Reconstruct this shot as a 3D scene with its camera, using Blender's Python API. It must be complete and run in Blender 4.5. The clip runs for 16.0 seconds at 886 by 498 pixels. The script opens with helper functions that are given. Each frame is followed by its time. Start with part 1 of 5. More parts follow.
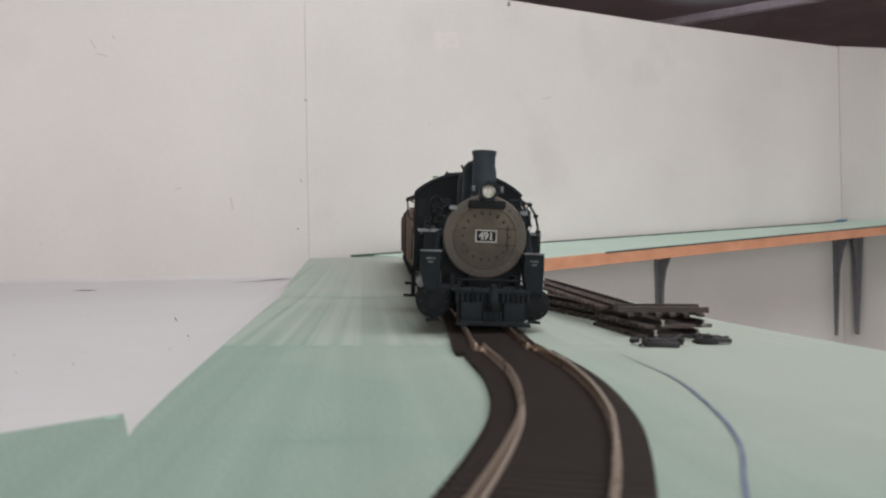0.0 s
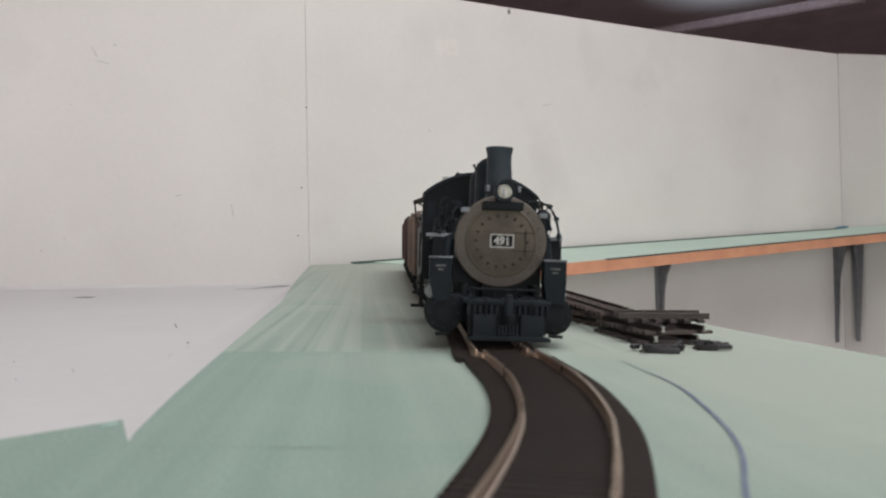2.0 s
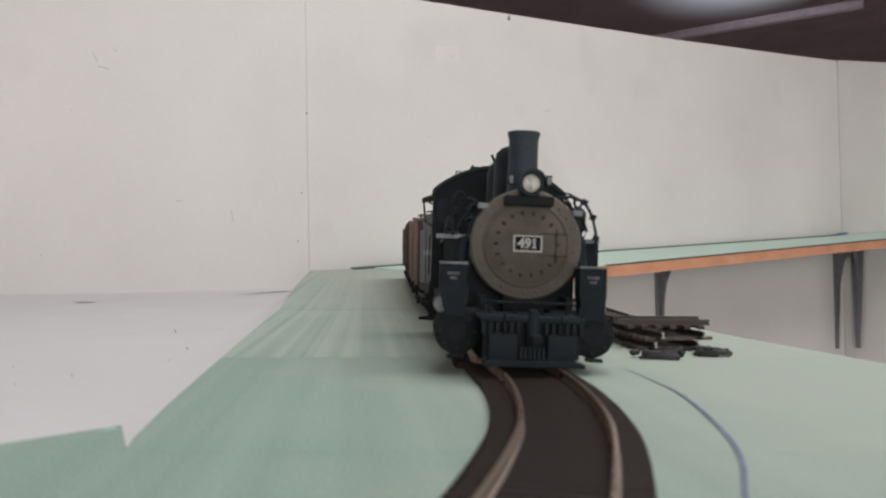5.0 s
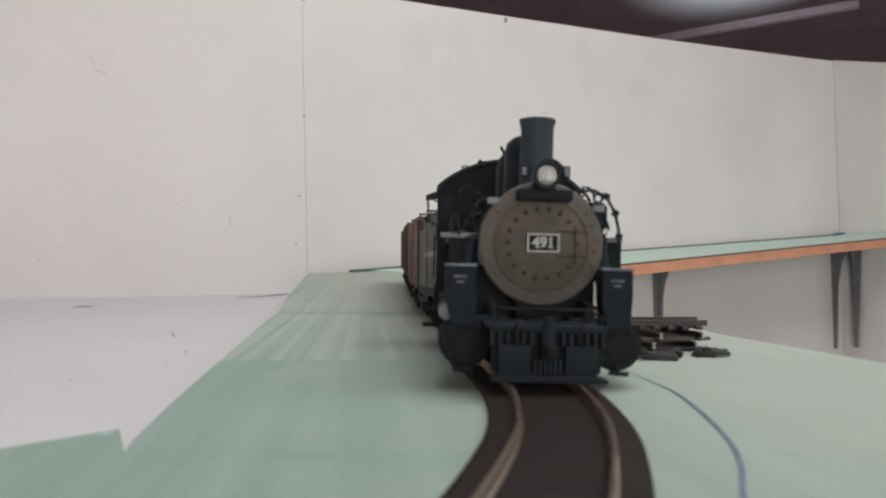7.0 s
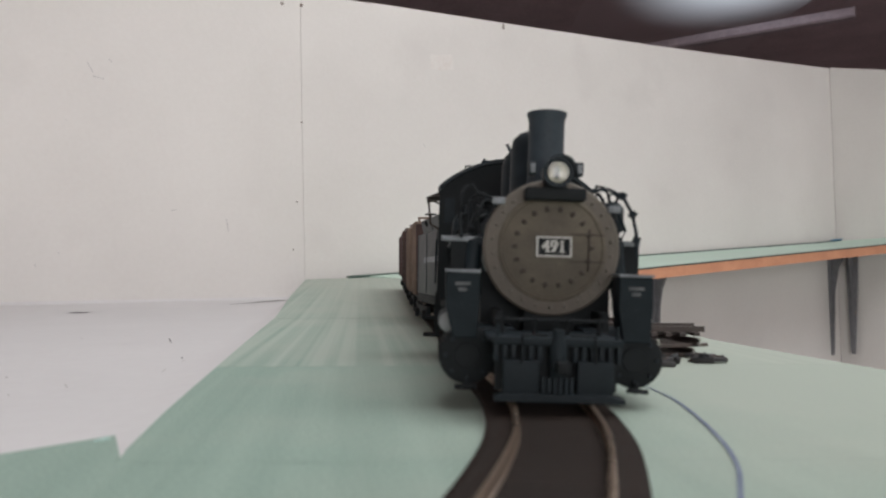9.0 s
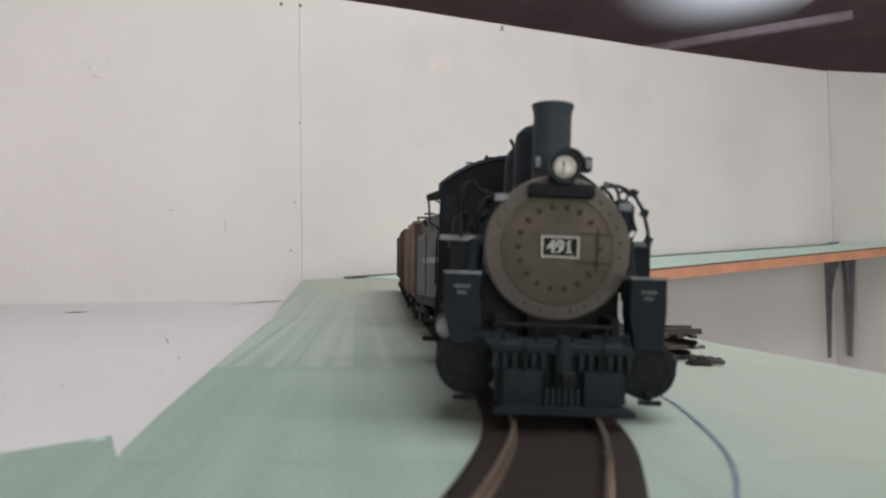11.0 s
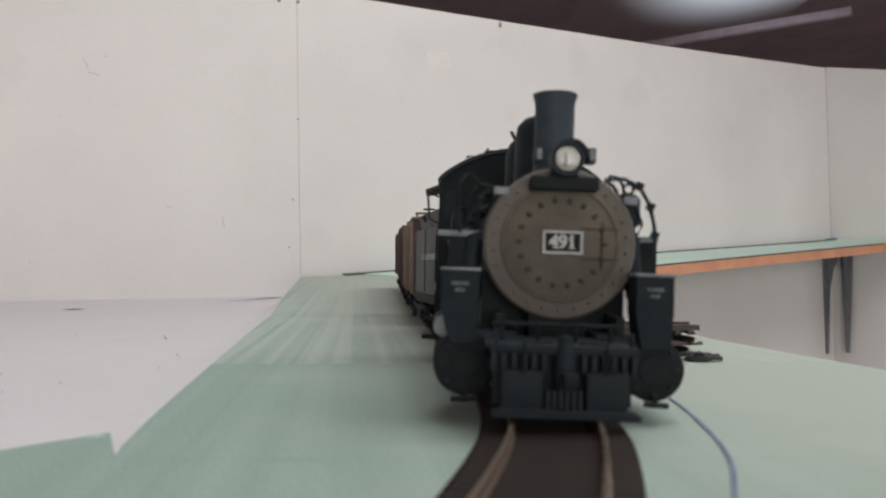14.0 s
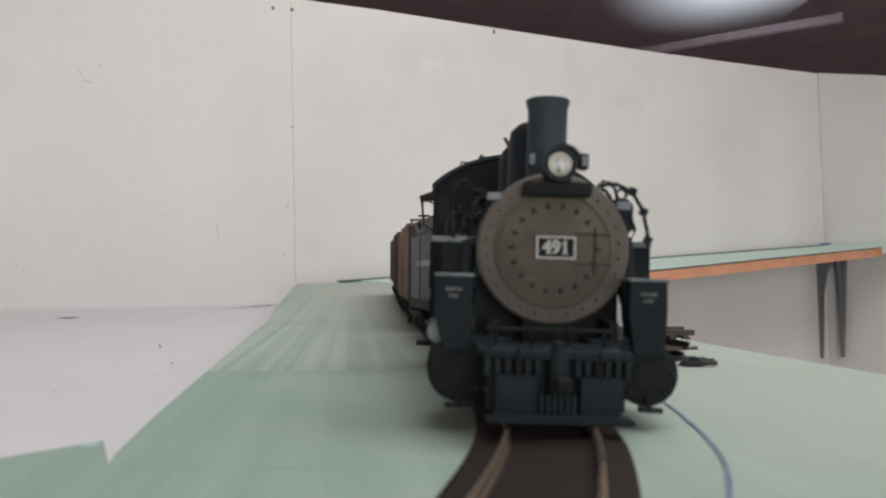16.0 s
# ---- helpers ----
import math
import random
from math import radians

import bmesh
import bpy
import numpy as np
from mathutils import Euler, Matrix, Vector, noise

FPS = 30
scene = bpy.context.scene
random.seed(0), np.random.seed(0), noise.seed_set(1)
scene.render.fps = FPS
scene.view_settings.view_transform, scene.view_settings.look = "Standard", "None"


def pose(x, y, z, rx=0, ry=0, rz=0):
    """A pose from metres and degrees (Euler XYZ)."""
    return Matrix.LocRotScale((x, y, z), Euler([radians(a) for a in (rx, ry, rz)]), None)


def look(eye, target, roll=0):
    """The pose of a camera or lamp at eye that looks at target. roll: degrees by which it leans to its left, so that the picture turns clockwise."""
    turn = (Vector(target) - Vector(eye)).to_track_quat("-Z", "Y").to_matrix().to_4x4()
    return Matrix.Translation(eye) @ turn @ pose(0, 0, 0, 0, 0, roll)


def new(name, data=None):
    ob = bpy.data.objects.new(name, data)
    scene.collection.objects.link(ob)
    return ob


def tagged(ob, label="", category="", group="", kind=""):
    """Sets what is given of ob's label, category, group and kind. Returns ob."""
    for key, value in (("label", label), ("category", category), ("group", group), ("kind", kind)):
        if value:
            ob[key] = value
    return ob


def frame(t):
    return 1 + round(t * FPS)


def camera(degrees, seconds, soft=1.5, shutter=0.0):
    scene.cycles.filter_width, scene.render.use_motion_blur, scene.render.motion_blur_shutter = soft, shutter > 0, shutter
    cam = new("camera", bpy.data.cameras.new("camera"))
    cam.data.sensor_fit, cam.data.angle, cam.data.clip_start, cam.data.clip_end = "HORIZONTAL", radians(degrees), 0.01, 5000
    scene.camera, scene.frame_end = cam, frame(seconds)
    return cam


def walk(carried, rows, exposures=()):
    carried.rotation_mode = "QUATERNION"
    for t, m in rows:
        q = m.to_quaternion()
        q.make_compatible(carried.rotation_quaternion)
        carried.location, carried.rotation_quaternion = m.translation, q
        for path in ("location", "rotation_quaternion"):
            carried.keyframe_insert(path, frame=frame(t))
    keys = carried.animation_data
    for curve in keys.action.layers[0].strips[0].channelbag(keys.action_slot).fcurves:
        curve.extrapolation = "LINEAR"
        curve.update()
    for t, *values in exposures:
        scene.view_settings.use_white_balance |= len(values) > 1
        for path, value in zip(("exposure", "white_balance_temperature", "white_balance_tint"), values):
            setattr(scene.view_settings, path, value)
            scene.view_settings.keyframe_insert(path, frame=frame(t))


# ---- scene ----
cam = camera(62, 16.0, soft=2.1)
cam.data.dof.use_dof = True
cam.data.dof.focus_distance, cam.data.dof.aperture_fstop = 0.52, 23.0
EYE = (0.0, 0.0, 0.036)
F = 784 / math.tan(radians(31))
# slow sag of the propped camera: seconds, turn sideways, turn downwards, roll, and shift across and up in mm
SAG = [(0, 0, 0, 0, 0, 0), (0.5, 0.4, 1.6, -0.01, 0, -0.15), (1, 1.5, 5.6, -0.01, 0, -0.3), (1.5, 1.2, 9.6, -0.01, 0.05, -0.3), (2, 0.7, 12.4, -0.02, 0.1, -0.3),
       (2.5, 1.2, 14.0, -0.02, 0.1, -0.3), (3, 1.0, 17.4, 0.05, 0.1, -0.3), (3.5, 0.5, 18.4, 0.09, 0.1, -0.3), (4, 0.8, 19.8, 0.11, 0.1, -0.3),
       (6.5, -1.5, 25.0, -0.13, 0.3, -0.4), (7, -2.6, 26.4, -0.25, 0.35, -0.4), (7.5, -4.5, 30.7, -0.26, 0.35, -0.45), (8, -4.2, 31.9, -0.3, 0.35, -0.45),
       (8.5, -4.5, 34.0, -0.23, 0.35, -0.45), (9, -7.0, 37.2, -0.2, 0.35, -0.45), (11.5, -11.5, 39.0, 0.08, 0.3, -0.35), (12, -12.5, 37.2, 0.06, 0.3, -0.35),
       (12.5, -13.2, 40.1, 0.08, 0.3, -0.35), (13, -12.4, 39.4, 0.14, 0.3, -0.4), (13.5, -12.9, 35.5, 0.08, 0.35, -0.4), (14, -14.0, 33.2, -0.01, 0.4, -0.4),
       (14.5, -15.2, 32.8, -0.11, 0.45, -0.4), (15, -18.5, 31.6, -0.24, 0.55, -0.45), (15.5, -20.4, 37.4, -0.32, 0.6, -0.5), (16, -22.5, 45.0, -0.3, 0.6, -0.6)]


def aim(dx, dy, roll, sx, sz):
    turn = pose(0, 0, 0, 90 + math.degrees(math.atan(dy / F)), 0, math.degrees(math.atan(dx / F))) @ pose(0, 0, 0, 0, 0, roll)
    return Matrix.Translation((EYE[0] + sx * 0.001, EYE[1], EYE[2] + sz * 0.001)) @ turn


walk(cam, [(row[0], aim(*row[1:])) for row in SAG])

# ---- light ----
world = bpy.data.worlds.new("world")
scene.world = world
world.use_nodes = True
wn = world.node_tree.nodes
sky = wn.new("ShaderNodeTexSky")
sky.sky_type, sky.sun_disc = "NISHITA", False
sky.sun_elevation, sky.sun_rotation = radians(40), radians(100)
world.node_tree.links.new(sky.outputs[0], wn["Background"].inputs[0])
wn["Background"].inputs[1].default_value = 0.1


def area(name, eye, target, sx, sy, power, colour):
    lamp = bpy.data.lights.new(name, "AREA")
    lamp.shape, lamp.size, lamp.size_y, lamp.energy, lamp.color = "RECTANGLE", sx, sy, power, colour
    ob = new(name, lamp)
    ob.matrix_world = look(eye, target)
    return ob


# unseen side and rear lamps, added to fill in the light
area("doorway_daylight", (3.05, 0.22, 0.1), (0.0, 0.22, 0.1), 0.75, 2.0, 5.5, (1.0, 0.94, 0.91))
area("window_daylight", (0.3, -2.5, 0.15), (0.1, 0.8, 0.1), 1.6, 1.3, 31.5, (1.0, 0.958, 0.948))
# daylight below the far skylight
area("skylight_daylight", (1.25, 2.5, 1.25), (1.25, 2.5, 0), 0.8, 1.6, 7, (0.93, 0.94, 1.0))
# unseen overhead lamp, added to brighten the boards and walls
area("skylight_daylight", (0.74, 0.33, 1.25), (0.74, 0.33, 0), 1.7, 0.9, 17.4, (0.955, 0.97, 0.975))
scene.view_settings.exposure = 0.12


# ---- materials ----
def material(name, colour, rough=0.6, metal=0.0, dark=None, scale=40.0, bump=0.15, stretch=(1, 1, 1), fine=300.0,
             spread=(0.35, 0.7), depth=0.0006, spec=0.5, stains=None, piece=0.0, grain=0.25, turn=0.0):
    m = bpy.data.materials.new(name)
    m.use_nodes = True
    n, l = m.node_tree.nodes, m.node_tree.links
    b = n["Principled BSDF"]
    co = n.new("ShaderNodeTexCoord")
    mp = n.new("ShaderNodeMapping")
    mp.inputs["Scale"].default_value = stretch
    if turn:
        mp.vector_type = "TEXTURE"
        mp.inputs["Scale"].default_value = tuple(1 / c for c in stretch)
        mp.inputs["Rotation"].default_value = (0, 0, radians(turn))
    l.new(co.outputs["Object"], mp.inputs[0])
    big = n.new("ShaderNodeTexNoise")
    big.inputs["Scale"].default_value, big.inputs["Detail"].default_value = scale, 6
    l.new(mp.outputs[0], big.inputs["Vector"])
    ramp = n.new("ShaderNodeValToRGB")
    ramp.color_ramp.elements[0].position, ramp.color_ramp.elements[1].position = spread
    d = dark or tuple(c * 0.8 for c in colour)
    ramp.color_ramp.elements[0].color, ramp.color_ramp.elements[1].color = (*d, 1), (*colour, 1)
    l.new(big.outputs[0], ramp.inputs[0])
    small = n.new("ShaderNodeTexNoise")
    small.inputs["Scale"].default_value, small.inputs["Detail"].default_value = fine, 4
    l.new(co.outputs["Object"], small.inputs["Vector"])
    mix = n.new("ShaderNodeMix")
    mix.data_type, mix.blend_type = "RGBA", "OVERLAY"
    mix.inputs["Factor"].default_value = grain
    l.new(ramp.outputs[0], mix.inputs[6])
    l.new(small.outputs[0], mix.inputs[7])
    out = mix.outputs[2]
    if stains:
        st = n.new("ShaderNodeTexNoise")
        st.inputs["Scale"].default_value, st.inputs["Detail"].default_value = stains[1], 3
        l.new(co.outputs["Object"], st.inputs["Vector"])
        sr = n.new("ShaderNodeValToRGB")
        sr.color_ramp.elements[0].position, sr.color_ramp.elements[1].position = 0.6, 0.78
        sr.color_ramp.elements[0].color, sr.color_ramp.elements[1].color = (0, 0, 0, 1), (0.55, 0.55, 0.55, 1)
        l.new(st.outputs[0], sr.inputs[0])
        sm = n.new("ShaderNodeMix")
        sm.data_type = "RGBA"
        sm.inputs[7].default_value = (*stains[0], 1)
        l.new(sr.outputs[0], sm.inputs["Factor"])
        l.new(out, sm.inputs[6])
        out = sm.outputs[2]
    if piece:
        info = n.new("ShaderNodeObjectInfo")
        ma = n.new("ShaderNodeMapRange")
        ma.inputs[3].default_value, ma.inputs[4].default_value = 1 - piece, 1 + piece
        l.new(info.outputs["Random"], ma.inputs[0])
        hs = n.new("ShaderNodeHueSaturation")
        l.new(ma.outputs[0], hs.inputs["Value"])
        l.new(out, hs.inputs["Color"])
        out = hs.outputs[0]
    l.new(out, b.inputs["Base Color"])
    rr = n.new("ShaderNodeMapRange")
    rr.inputs[3].default_value, rr.inputs[4].default_value = max(rough - 0.12, 0.02), min(rough + 0.12, 1)
    l.new(big.outputs[0], rr.inputs[0])
    l.new(rr.outputs[0], b.inputs["Roughness"])
    b.inputs["Metallic"].default_value = metal
    b.inputs["Specular IOR Level"].default_value = spec
    bp = n.new("ShaderNodeBump")
    bp.inputs["Strength"].default_value, bp.inputs["Distance"].default_value = bump, depth
    l.new(small.outputs[0], bp.inputs["Height"])
    l.new(bp.outputs[0], b.inputs["Normal"])
    return m


def glow(name, colour, strength):
    m = bpy.data.materials.new(name)
    m.use_nodes = True
    b = m.node_tree.nodes["Principled BSDF"]
    b.inputs["Base Color"].default_value = (*colour, 1)
    b.inputs["Emission Color"].default_value = (*colour, 1)
    b.inputs["Emission Strength"].default_value = strength
    return m


def glass(name):
    m = bpy.data.materials.new(name)
    m.use_nodes = True
    b = m.node_tree.nodes["Principled BSDF"]
    b.inputs["Base Color"].default_value = (0.95, 0.97, 0.95, 1)
    b.inputs["Roughness"].default_value = 0.05
    b.inputs["Transmission Weight"].default_value = 1.0
    b.inputs["IOR"].default_value = 1.45
    return m


M_BOARD = material("green_tinted_board", (0.312, 0.415, 0.356), 0.7, dark=(0.255, 0.352, 0.298), scale=7, stretch=(16, 0.2, 1), turn=7, fine=1100, bump=0.08, depth=0.0002, stains=((0.238, 0.335, 0.282), 12), spec=0.25, grain=0.35, spread=(0.36, 0.68))
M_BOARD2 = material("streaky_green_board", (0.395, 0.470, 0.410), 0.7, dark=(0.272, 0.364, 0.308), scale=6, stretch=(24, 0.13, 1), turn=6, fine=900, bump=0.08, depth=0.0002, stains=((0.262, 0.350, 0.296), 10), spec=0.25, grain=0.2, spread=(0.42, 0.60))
M_SHELFTOP = material("mint_green_shelf", (0.60, 0.75, 0.655), 0.6, dark=(0.53, 0.67, 0.58), scale=8, fine=500, depth=0.0002)


def side_lit_tint(m, tint, x0, x1):
    """Side light put into the colour: a paler tint, stronger towards the far end, thinning out unevenly between x0 and
    x1.
    """
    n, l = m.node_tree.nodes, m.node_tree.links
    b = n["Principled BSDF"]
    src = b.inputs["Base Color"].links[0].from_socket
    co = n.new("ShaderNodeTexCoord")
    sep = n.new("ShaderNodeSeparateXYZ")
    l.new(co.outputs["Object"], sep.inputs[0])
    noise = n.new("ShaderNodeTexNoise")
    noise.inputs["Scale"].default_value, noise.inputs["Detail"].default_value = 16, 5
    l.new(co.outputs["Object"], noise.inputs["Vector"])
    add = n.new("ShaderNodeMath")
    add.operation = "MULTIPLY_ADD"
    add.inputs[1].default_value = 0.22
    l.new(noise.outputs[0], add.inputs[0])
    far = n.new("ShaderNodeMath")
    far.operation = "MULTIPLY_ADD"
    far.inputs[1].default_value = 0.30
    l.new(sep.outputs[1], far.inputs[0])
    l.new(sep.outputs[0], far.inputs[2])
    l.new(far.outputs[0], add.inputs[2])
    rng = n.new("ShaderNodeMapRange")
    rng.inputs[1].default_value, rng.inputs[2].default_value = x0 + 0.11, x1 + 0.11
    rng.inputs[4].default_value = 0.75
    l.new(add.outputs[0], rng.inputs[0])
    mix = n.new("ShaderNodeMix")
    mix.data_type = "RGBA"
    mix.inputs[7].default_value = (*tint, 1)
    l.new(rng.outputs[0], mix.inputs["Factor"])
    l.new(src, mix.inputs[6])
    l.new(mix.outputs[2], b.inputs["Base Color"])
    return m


# light from the right is tinted into both board colours
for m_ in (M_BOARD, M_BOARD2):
    side_lit_tint(m_, (0.440, 0.472, 0.410), 0.0, 0.16)
M_BOARDEDGE = material("orange_board_edge", (0.66, 0.325, 0.19), 0.75, dark=(0.56, 0.26, 0.15), scale=30, fine=500)
M_PANEL = material("off_white_backdrop_panel", (0.74, 0.715, 0.69), 0.6, dark=(0.69, 0.665, 0.64), scale=5, fine=160, bump=0.12, depth=0.0008, stains=((0.62, 0.59, 0.57), 6), spec=0.3, grain=0.07)
# panel paint copied cooler: bluish skylight on the sheet is in the colour
M_SHEET = material("sky_tinted_sheet", (0.685, 0.670, 0.672), 0.7, dark=(0.65, 0.635, 0.637), scale=6, fine=160, bump=0.1, depth=0.0006, stains=((0.61, 0.595, 0.597), 8), spec=0.25, grain=0.07)
M_DARKROOF = material("dark_brown_roof", (0.56, 0.42, 0.44), 0.7, scale=6, fine=60, spec=0.3)
M_BEAM = material("grey_violet_steel", (0.50, 0.40, 0.43), 0.6, scale=12, fine=80)
M_ROOM = material("unseen_wall_plaster", (0.58, 0.55, 0.53), 0.8, scale=3, fine=60)
M_FLOOR = material("unseen_floor_grey", (0.36, 0.345, 0.335), 0.8, scale=4, fine=80)
M_TIE = material("brown_plastic_tie", (0.028, 0.0185, 0.0145), 0.7, dark=(0.019, 0.0135, 0.011), scale=250, fine=1500, depth=0.0001, piece=0.12, spec=0.25)
M_LTIE = material("brown_black_plastic_tie", (0.072, 0.055, 0.048), 0.55, dark=(0.046, 0.036, 0.032), scale=250, fine=1500, depth=0.0001, piece=0.3)
M_BED = material("dark_tie_webbing", (0.021, 0.015, 0.0125), 0.75, scale=200, fine=1200, depth=0.0001)
M_RAIL = material("dull_nickel_rail", (0.50, 0.385, 0.295), 0.3, 0.85, dark=(0.45, 0.345, 0.265), scale=60, fine=900, depth=0.00005, grain=0.08)
M_LRAIL = material("dark_tarnished_rail", (0.072, 0.057, 0.050), 0.5, 0.35, scale=150, fine=900, depth=0.0001)
M_RAILSIDE = material("bright_rail_end", (0.85, 0.84, 0.80), 0.25, 1.0, scale=200)
M_BLACK = material("blue_black_engine_paint", (0.020, 0.029, 0.035), 0.55, dark=(0.013, 0.019, 0.024), scale=160, fine=1500, depth=0.0001, stains=((0.021, 0.031, 0.039), 120), spec=0.2)
M_GREYBLK = material("slate_grey_engine_paint", (0.021, 0.028, 0.033), 0.6, dark=(0.014, 0.020, 0.024), scale=140, fine=1500, depth=0.0001, stains=((0.026, 0.035, 0.042), 110), spec=0.15)
# lighter slate for the chimney: lens haze is put into the colour
M_CHIMNEY = material("hazed_slate_paint", (0.040, 0.054, 0.066), 0.6, dark=(0.028, 0.039, 0.049), scale=120, fine=1500, depth=0.0001, stains=((0.060, 0.064, 0.066), 90), spec=0.3)
M_SCRAP = material("grey_black_plastic_scrap", (0.034, 0.033, 0.034), 0.6, dark=(0.016, 0.015, 0.016), scale=260, fine=1500, depth=0.0001, piece=0.4)
# lighter tie plastic: light caught on the tie tops is in the colour
M_LTIE2 = material("top_lit_plastic_tie", (0.105, 0.076, 0.066), 0.45, dark=(0.055, 0.040, 0.034), scale=250, fine=1500, depth=0.0001, piece=0.3)
M_STEP = material("matt_blue_black_step_paint", (0.018, 0.0255, 0.030), 0.6, dark=(0.012, 0.018, 0.022), scale=150, fine=1500, depth=0.0001, stains=((0.022, 0.032, 0.039), 120), spec=0.12)
M_DEEP = material("soot_black_plastic", (0.014, 0.017, 0.019), 0.7, scale=150, fine=1500, depth=0.0001, spec=0.2)
M_SMOKE = material("weathered_graphite", (0.140, 0.121, 0.092), 0.66, dark=(0.095, 0.082, 0.065), scale=110, fine=1600, depth=0.0001, stains=((0.080, 0.068, 0.058), 120), spec=0.3)
M_SMOKE2 = material("graphite_rim", (0.125, 0.108, 0.088), 0.6, scale=140, fine=1500, depth=0.0001)
M_RUST = material("rust_brown_bolt", (0.048, 0.036, 0.029), 0.7, scale=400, fine=2000, depth=0.00005)
M_WHITE = material("off_white_lettering", (0.56, 0.55, 0.52), 0.6, scale=300, fine=2000, depth=0.00005)
M_FADED = material("faded_grey_lettering", (0.17, 0.18, 0.185), 0.6, dark=(0.05, 0.055, 0.06), scale=500, fine=2000, depth=0.00005)
M_EDGE = material("pale_worn_edge", (0.27, 0.29, 0.31), 0.5, dark=(0.13, 0.145, 0.16), scale=300, fine=2000, depth=0.00005)
M_TANKEND = material("chalky_grey_tank_end", (0.27, 0.28, 0.285), 0.6, scale=200, fine=1500, depth=0.00005)
M_CHROME = material("bright_reflector", (0.50, 0.48, 0.40), 0.35, 0.4, dark=(0.38, 0.36, 0.30), scale=200)
M_LENS = glass("lamp_glass")
M_BROWN = material("boxcar_red_plastic", (0.078, 0.038, 0.031), 0.6, dark=(0.055, 0.028, 0.024), scale=90, fine=900, depth=0.0001)
M_TAN = material("tan_wood_side", (0.26, 0.185, 0.135), 0.65, dark=(0.18, 0.125, 0.095), scale=90, fine=900, depth=0.0001)
M_MAROON = material("dark_maroon_plastic", (0.10, 0.05, 0.045), 0.6, scale=90, fine=900, depth=0.0001)
M_TENDER = material("grey_black_tender_paint", (0.030, 0.035, 0.039), 0.55, dark=(0.021, 0.025, 0.028), scale=120, fine=1200, depth=0.0001)
M_BLUE = material("blue_marker_ink", (0.105, 0.13, 0.215), 0.7, dark=(0.18, 0.215, 0.29), scale=160, fine=1200, depth=0.00005)
M_PENCIL = material("pencil_grey", (0.12, 0.11, 0.12), 0.7, scale=200, fine=1200, depth=0.00005)
M_FAINT = material("faint_board_line", (0.262, 0.345, 0.292), 0.8, scale=200, fine=1200, depth=0.00005)
M_STEEL = material("grey_painted_bracket", (0.20, 0.20, 0.215), 0.5, scale=60, fine=600)
M_NAIL = material("dull_nail_head", (0.27, 0.23, 0.20), 0.6, 0.2, scale=300)
M_BACKSTRIP = material("dark_green_line", (0.075, 0.125, 0.10), 0.8, scale=60, fine=600)
M_STRIP = material("shadow_gap_strip", (0.045, 0.075, 0.062), 0.7, scale=60, fine=600)
M_PANE = glow("unseen_roof_pane", (0.9, 0.93, 0.95), 0.15)
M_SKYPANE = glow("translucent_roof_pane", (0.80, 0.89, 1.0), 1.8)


def glare_pane(m, centre, reach, strength):
    """Daylight through a translucent pane; the soft fall-off of glare is put into its glow."""
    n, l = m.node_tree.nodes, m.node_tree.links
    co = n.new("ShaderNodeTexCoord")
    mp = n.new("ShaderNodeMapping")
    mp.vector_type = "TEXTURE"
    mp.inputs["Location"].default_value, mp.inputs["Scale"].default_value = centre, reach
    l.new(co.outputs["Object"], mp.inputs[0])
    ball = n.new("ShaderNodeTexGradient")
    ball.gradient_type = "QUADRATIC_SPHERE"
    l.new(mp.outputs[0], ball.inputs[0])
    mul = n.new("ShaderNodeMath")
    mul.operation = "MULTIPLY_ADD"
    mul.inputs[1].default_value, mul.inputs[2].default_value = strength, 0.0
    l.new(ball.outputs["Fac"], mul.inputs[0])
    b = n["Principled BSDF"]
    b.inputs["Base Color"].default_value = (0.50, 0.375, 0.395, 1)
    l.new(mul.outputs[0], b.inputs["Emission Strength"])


glare_pane(M_SKYPANE, (1.26, 2.55, 1.221), (0.66, 1.12, 1.0), 2.6)


# ---- mesh helpers ----
def bm_box(bm, x0, x1, y0, y1, z0, z1, bevel=0.0, m=None):
    mat = Matrix.Translation(((x0 + x1) / 2, (y0 + y1) / 2, (z0 + z1) / 2)) @ Matrix.Diagonal((x1 - x0, y1 - y0, z1 - z0, 1))
    if m is not None:
        mat = m @ mat
    r = bmesh.ops.create_cube(bm, size=1, matrix=mat)
    if bevel:
        edges = {e for v in r["verts"] for e in v.link_edges}
        bmesh.ops.bevel(bm, geom=list(edges), offset=bevel, segments=2, affect="EDGES", profile=0.5)


def bm_prism(bm, outline, thick, place):
    """An outline in the xz plane made thick along y, put by the matrix place."""
    a = [bm.verts.new(place @ Vector((x, 0, z))) for x, z in outline]
    b = [bm.verts.new(place @ Vector((x, thick, z))) for x, z in outline]
    bm.faces.new(a)
    bm.faces.new(b[::-1])
    k = len(outline)
    for i in range(k):
        bm.faces.new((a[i], b[i], b[(i + 1) % k], a[(i + 1) % k]))


def bm_lathe(bm, profile, place, seg=32):
    """A profile of (radius, height) turned about z, put by the matrix place."""
    rings = []
    for r, h in profile:
        if r < 1e-7:
            rings.append([bm.verts.new(place @ Vector((0, 0, h)))])
        else:
            rings.append([bm.verts.new(place @ Vector((r * math.cos(2 * math.pi * i / seg), r * math.sin(2 * math.pi * i / seg), h))) for i in range(seg)])
    for p, q in zip(rings, rings[1:]):
        for i in range(seg):
            j = (i + 1) % seg
            if len(p) == 1 and len(q) > 1:
                bm.faces.new((p[0], q[i], q[j]))
            elif len(q) == 1 and len(p) > 1:
                bm.faces.new((p[i], p[j], q[0]))
            elif len(p) > 1:
                bm.faces.new((p[i], p[j], q[j], q[i]))


